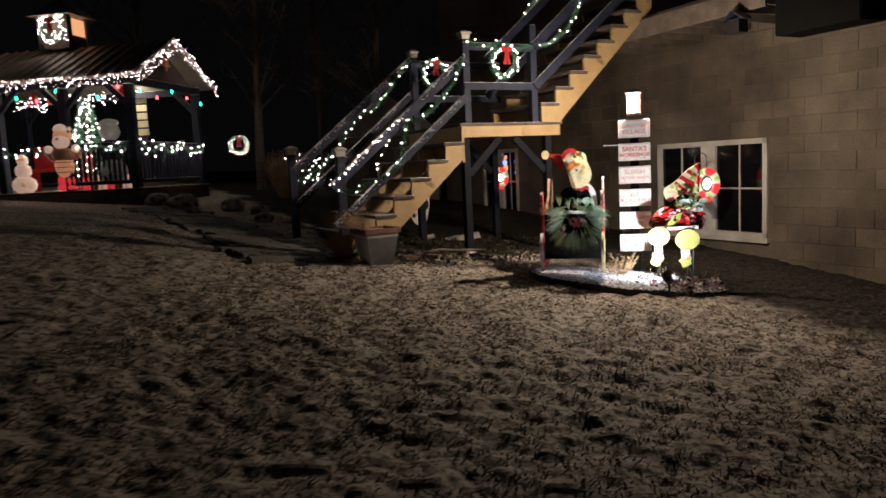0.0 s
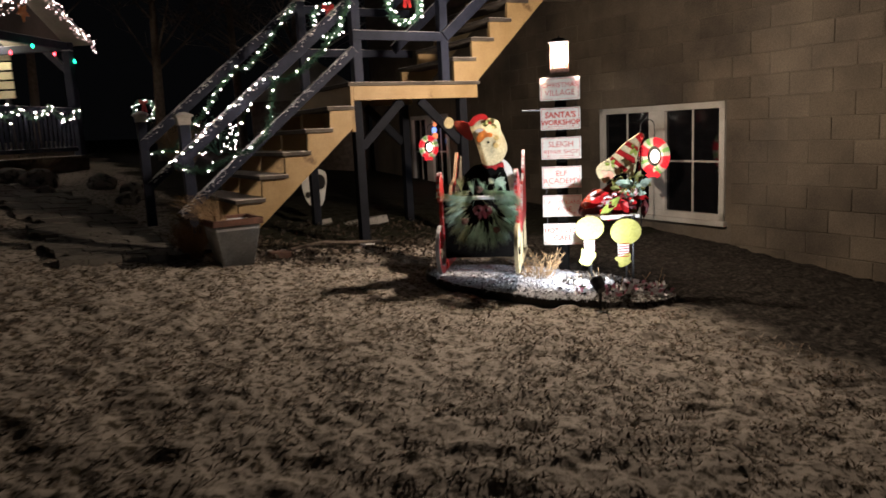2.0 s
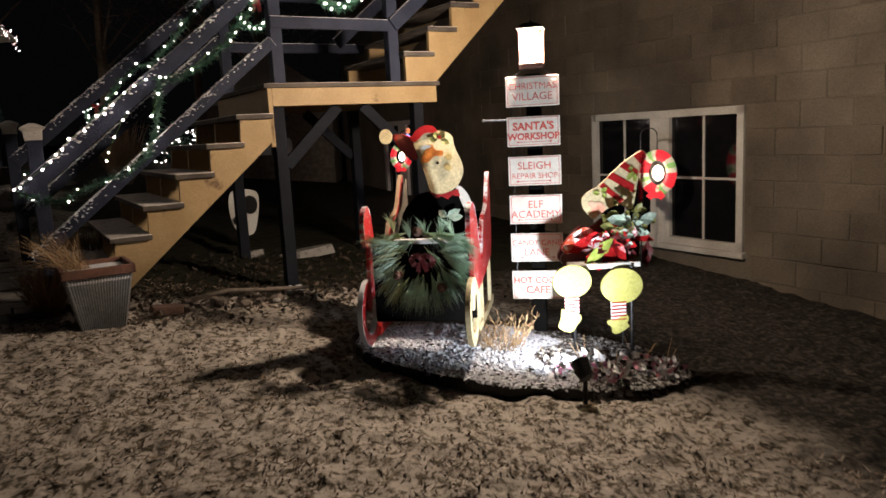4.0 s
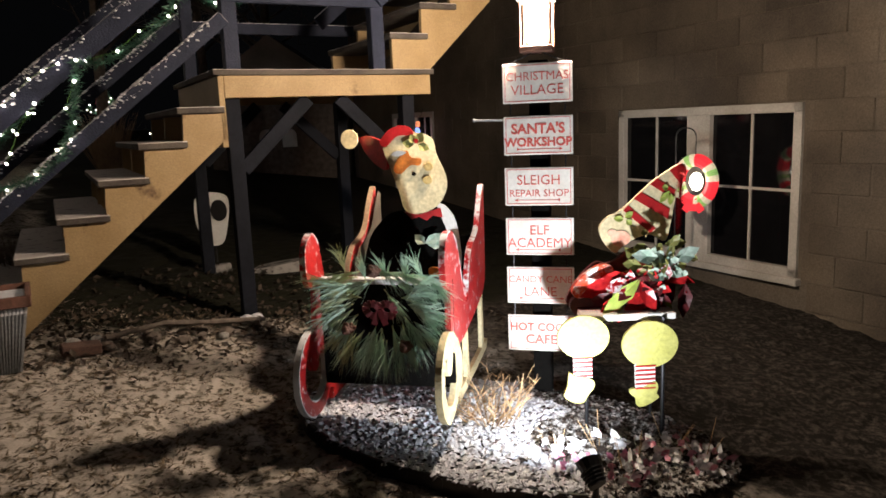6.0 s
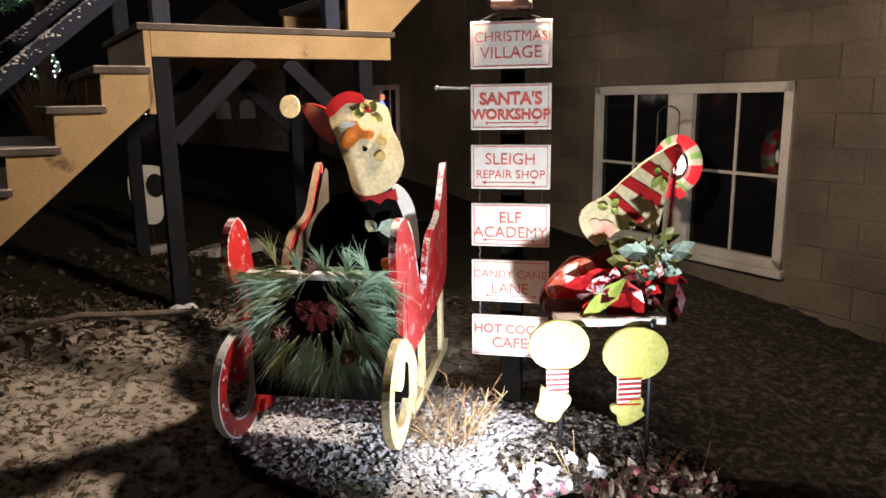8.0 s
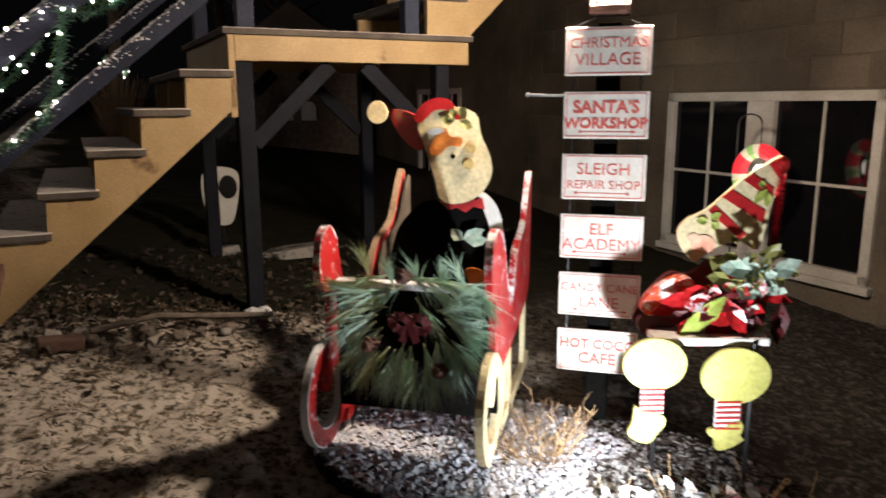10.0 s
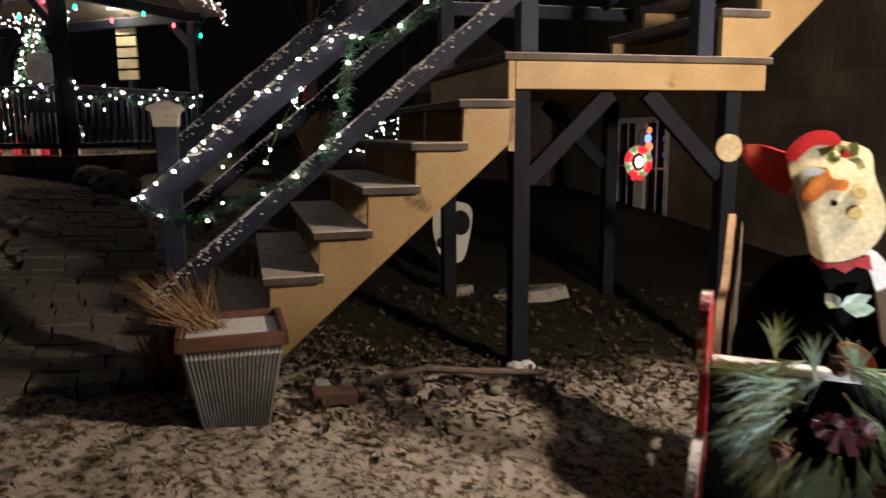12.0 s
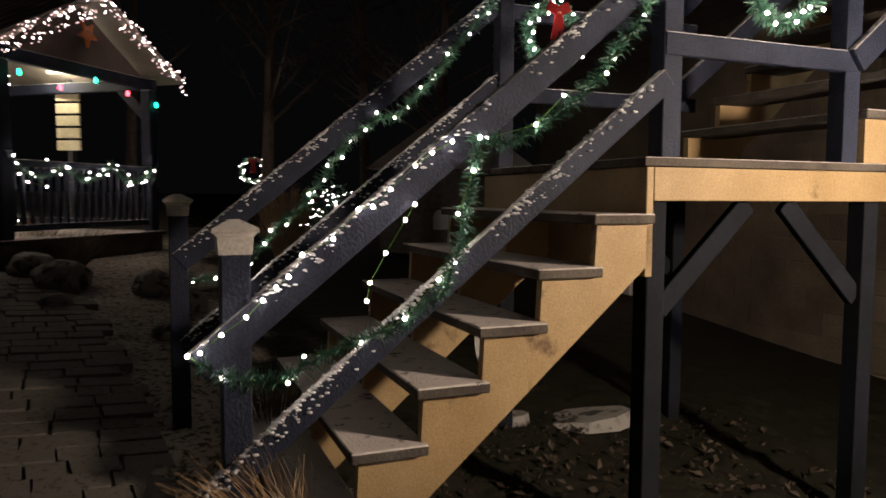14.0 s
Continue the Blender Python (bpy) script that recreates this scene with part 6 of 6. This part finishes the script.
def build_house():
    bm = bmesh.new()
    box(bm, (WALL_S + 0.004, -7, 3.63), (WALL_S + 0.2, 8.3, 6.5), 0, STAIR)
    upper = solid("wall_upper", bm, M_SIDING, "grey lapped siding on the upper storey", "wall", kind="structure")
    for i in range(14):
        bm = bmesh.new()
        z = 3.64 + 0.2 * i
        box(bm, (WALL_S - 0.02, -7, z), (WALL_S + 0.002, 8.3, z + 0.19), 0.004, STAIR)
        part("siding_board", bm, M_SIDING, upper)
    bm = bmesh.new()
    box(bm, (WALL_S, 8.302, -1.2), (WALL_S + 9, 8.5, 6.5), 0, STAIR)
    solid("wall_north", bm, M_SIDING, "grey house end wall in the dark", "wall", kind="structure")
    bm = bmesh.new()
    box(bm, (WALL_S - 0.4, -7.2, 6.5), (WALL_S + 9, 8.7, 6.7), 0, STAIR)
    solid("roof_edge", bm, M_ROOF, "dark overhanging house roof edge", "roof", kind="structure")
    t = thing("upper_deck", st(3.4, 0, 3.2), "upper timber deck carried on the house wall", "deck")
    for i in range(9):
        bm = bmesh.new()
        box(bm, (2.87 + 0.147 * i, -2.0, 3.34), (2.87 + 0.147 * i + 0.141, 1.5, 3.375), 0.003, STAIR)
        part("deck_board", bm, M_TREAD, t)
    bm = bmesh.new()
    box(bm, (2.83, -2.0, 3.1), (2.868, 1.5, 3.338), 0.003, STAIR)
    part("rim_joist", bm, M_WOOD_DARK, t)
    for i in range(9):
        bm = bmesh.new()
        q = -1.95 + 0.42 * i
        box(bm, (2.87, q, 3.14), (WALL_S - 0.03, q + 0.04, 3.338), 0.003, STAIR)
        part("joist", bm, M_WOOD_DARK, t)
    c = st(2.78, -1.66, 2.98)
    t = thing("birdhouse", c, "small dark metal birdhouse hanging from the deck edge", "birdhouse")
    m = STAIR @ Matrix.Translation((2.78, -1.66, 2.86))
    bm = bmesh.new()
    box(bm, (-0.08, -0.09, 0), (0.08, 0.09, 0.16), 0.006, m)
    part("box", bm, M_STEEL, t)
    bm = bmesh.new()
    for s in (-1, 1):
        beam(bm, m @ Vector((0, 0, 0.25)), m @ Vector((0, s * 0.14, 0.14)), 0.2, 0.012, (0, 0, 1), 0)
    part("roof", bm, M_BLUE, t)
    bm = bmesh.new()
    rod(bm, m @ Vector((0, 0, 0.24)), m @ Vector((0.04, 0, 0.3)), 0.004)
    part("hanger", bm, M_STEEL, t)
    bm = bmesh.new()
    box(bm, (2.85, -3.1, 2.75), (3.3, -2.1, 3.4), 0.02, STAIR)
    box(bm, (3.3, -3.0, 3.2), (WALL_S, -2.2, 3.3), 0.01, STAIR)
    solid("window_awning", bm, M_MATTBLACK, "dark box awning fixed to the house wall", "awning")
    # lit candy ornaments that hang before the far window
    for q, z, mats, label in ((5.5, 1.4, (M_CANDYWHITE, M_BLUELIT), "lit amber and blue ornament at the far window"),):
        t = thing("lit_ornament", st(WALL_S - 0.15, q, z - 0.2), label, "ornament", "ornaments at the window")
        for i in range(5):
            bm = bmesh.new()
            ball(bm, st(WALL_S - 0.12, q + 0.03 * (i % 2), z - 0.22 + 0.11 * i), 0.055 + 0.02 * math.sin(i * 0.8), 2, (0.7, 1, 0.9))
            part("band", bm, mats[i % 2], t)
        bm = bmesh.new()
        rod(bm, st(WALL_S - 0.12, q, z + 0.22), st(WALL_S - 0.02, q, 1.85), 0.004)
        part("hanger", bm, M_STEEL, t)
    # small shed with two arched windows, far behind the stair
    t = thing("garden_shed", Vector((-1.4, 19.4, gz(-1.4, 19.4))), "dark garden shed with two pale arched windows", "shed")
    bm = bmesh.new()
    box(bm, (-2.6, 18.4, 0.4), (-0.2, 20.4, 2.3), 0.02)
    part("wall", bm, M_BARK, t)
    bm = bmesh.new()
    slab(bm, [(-2.8, 2.3), (0.0, 2.3), (-1.4, 3.3)], 2.2, Matrix.Translation((0, 18.3, 0)))
    part("roof", bm, M_ROOF, t)
    for x in (-1.56, -1.14):
        bm = bmesh.new()
        slab(bm, [(x - 0.13, 1.3), (x + 0.13, 1.3)] + [(x + 0.13 * math.cos(a), 1.5 + 0.13 * math.sin(a)) for a in (math.pi * i / 8 for i in range(9))], 0.03, Matrix.Translation((0, 18.36, 0)))
        part("arched_window", bm, M_WHITE, t)


build_house()


def build_post_extras():
    t = thing("bracket_hook", SIGN @ Vector((-0.3, 0.04, 1.63)), "thin metal bracket rod on the post", "bracket")
    bm = bmesh.new()
    rod(bm, SIGN @ Vector((-0.31, 0.02, 1.632)), SIGN @ Vector((-0.04, 0.03, 1.625)), 0.006)
    ball(bm, SIGN @ Vector((-0.31, 0.02, 1.632)), 0.011, 1)
    part("rod", bm, M_ZINC, t)
    for i in range(5):
        z = 1.885 - 0.2412 * i - 0.182
        for x in (-0.128, 0.128):
            t = thing("sign_chain", SIGN @ Vector((x, 0, z)), "short rusty chain linking two signs", "chain", "chains between the signs")
            for k in range(3):
                bm = bmesh.new()
                rod(bm, SIGN @ Vector((x + 0.003 * (k % 2), -0.002, z - 0.02 * k)), SIGN @ Vector((x - 0.003 * (k % 2), -0.002, z - 0.02 * (k + 1))), 0.0035, n=5)
                part("link", bm, M_STEEL, t)
    bm = bmesh.new()
    for x in (-0.128, 0.128):
        rod(bm, SIGN @ Vector((x, -0.002, 1.885)), SIGN @ Vector((0, 0.0, 1.94)), 0.0025, n=5)
    solid("sign_wire", bm, M_STEEL, "wire from which the signs hang", "wire")


build_post_extras()


def build_blocks():
    """Concrete blocks in running bond: single ones near the yard, the rest joined."""
    proto = bmesh.new()
    box(proto, (-0.003, 0.004, 0.004), (0.05, BLOCK - 0.005, COURSE - 0.005), 0.006)
    mesh = finish("block", proto, M_BLOCK)
    half = bmesh.new()
    box(half, (-0.003, 0.004, 0.004), (0.05, BLOCK / 2 - 0.005, COURSE - 0.005), 0.006)
    mesh_half = finish("half_block", half, M_BLOCK)
    rest = bmesh.new()
    rnd = random.Random(4)
    made = 0
    for c in range(18):
        z = WIN[3] + 0.01 + COURSE * (c - 10)
        if z + COURSE > 3.62:
            continue
        q = -6.9 + (BLOCK / 2 if c % 2 else 0)
        while q + BLOCK < 8.2:
            lo, hi = q, q + BLOCK
            parts = [(lo, hi)]
            for w in (WIN, FARWIN):
                if z + COURSE > w[2] - 0.02 and z < w[3]:
                    parts = [(a, b) for a0, b0 in parts for a, b in (((a0, min(b0, w[0] - 0.03)), (max(a0, w[1] + 0.03), b0)) if b0 > w[0] - 0.03 and a0 < w[1] + 0.03 else ((a0, b0),)) if b - a > 0.06]
            for a, b in parts:
                if b - a > BLOCK - 0.001 and -3.3 < q < 3.2 and z > -0.6 and made < 300:
                    ob = new("block", mesh)
                    ob.matrix_world = STAIR @ Matrix.Translation((WALL_S + rnd.uniform(-0.004, 0.003), a, z)) @ pose(0, 0, 0, 0, rnd.gauss(0, 0.7), rnd.gauss(0, 0.5))
                    ob.parent = wall
                    made += 1
                else:
                    box(rest, (WALL_S - 0.003, a + 0.004, z + 0.004), (WALL_S + 0.05, b - 0.005, z + COURSE - 0.005), 0, STAIR)
            q += BLOCK
    tagged(part("blocks", rest, M_BLOCK, wall), kind="stuff")


build_blocks()
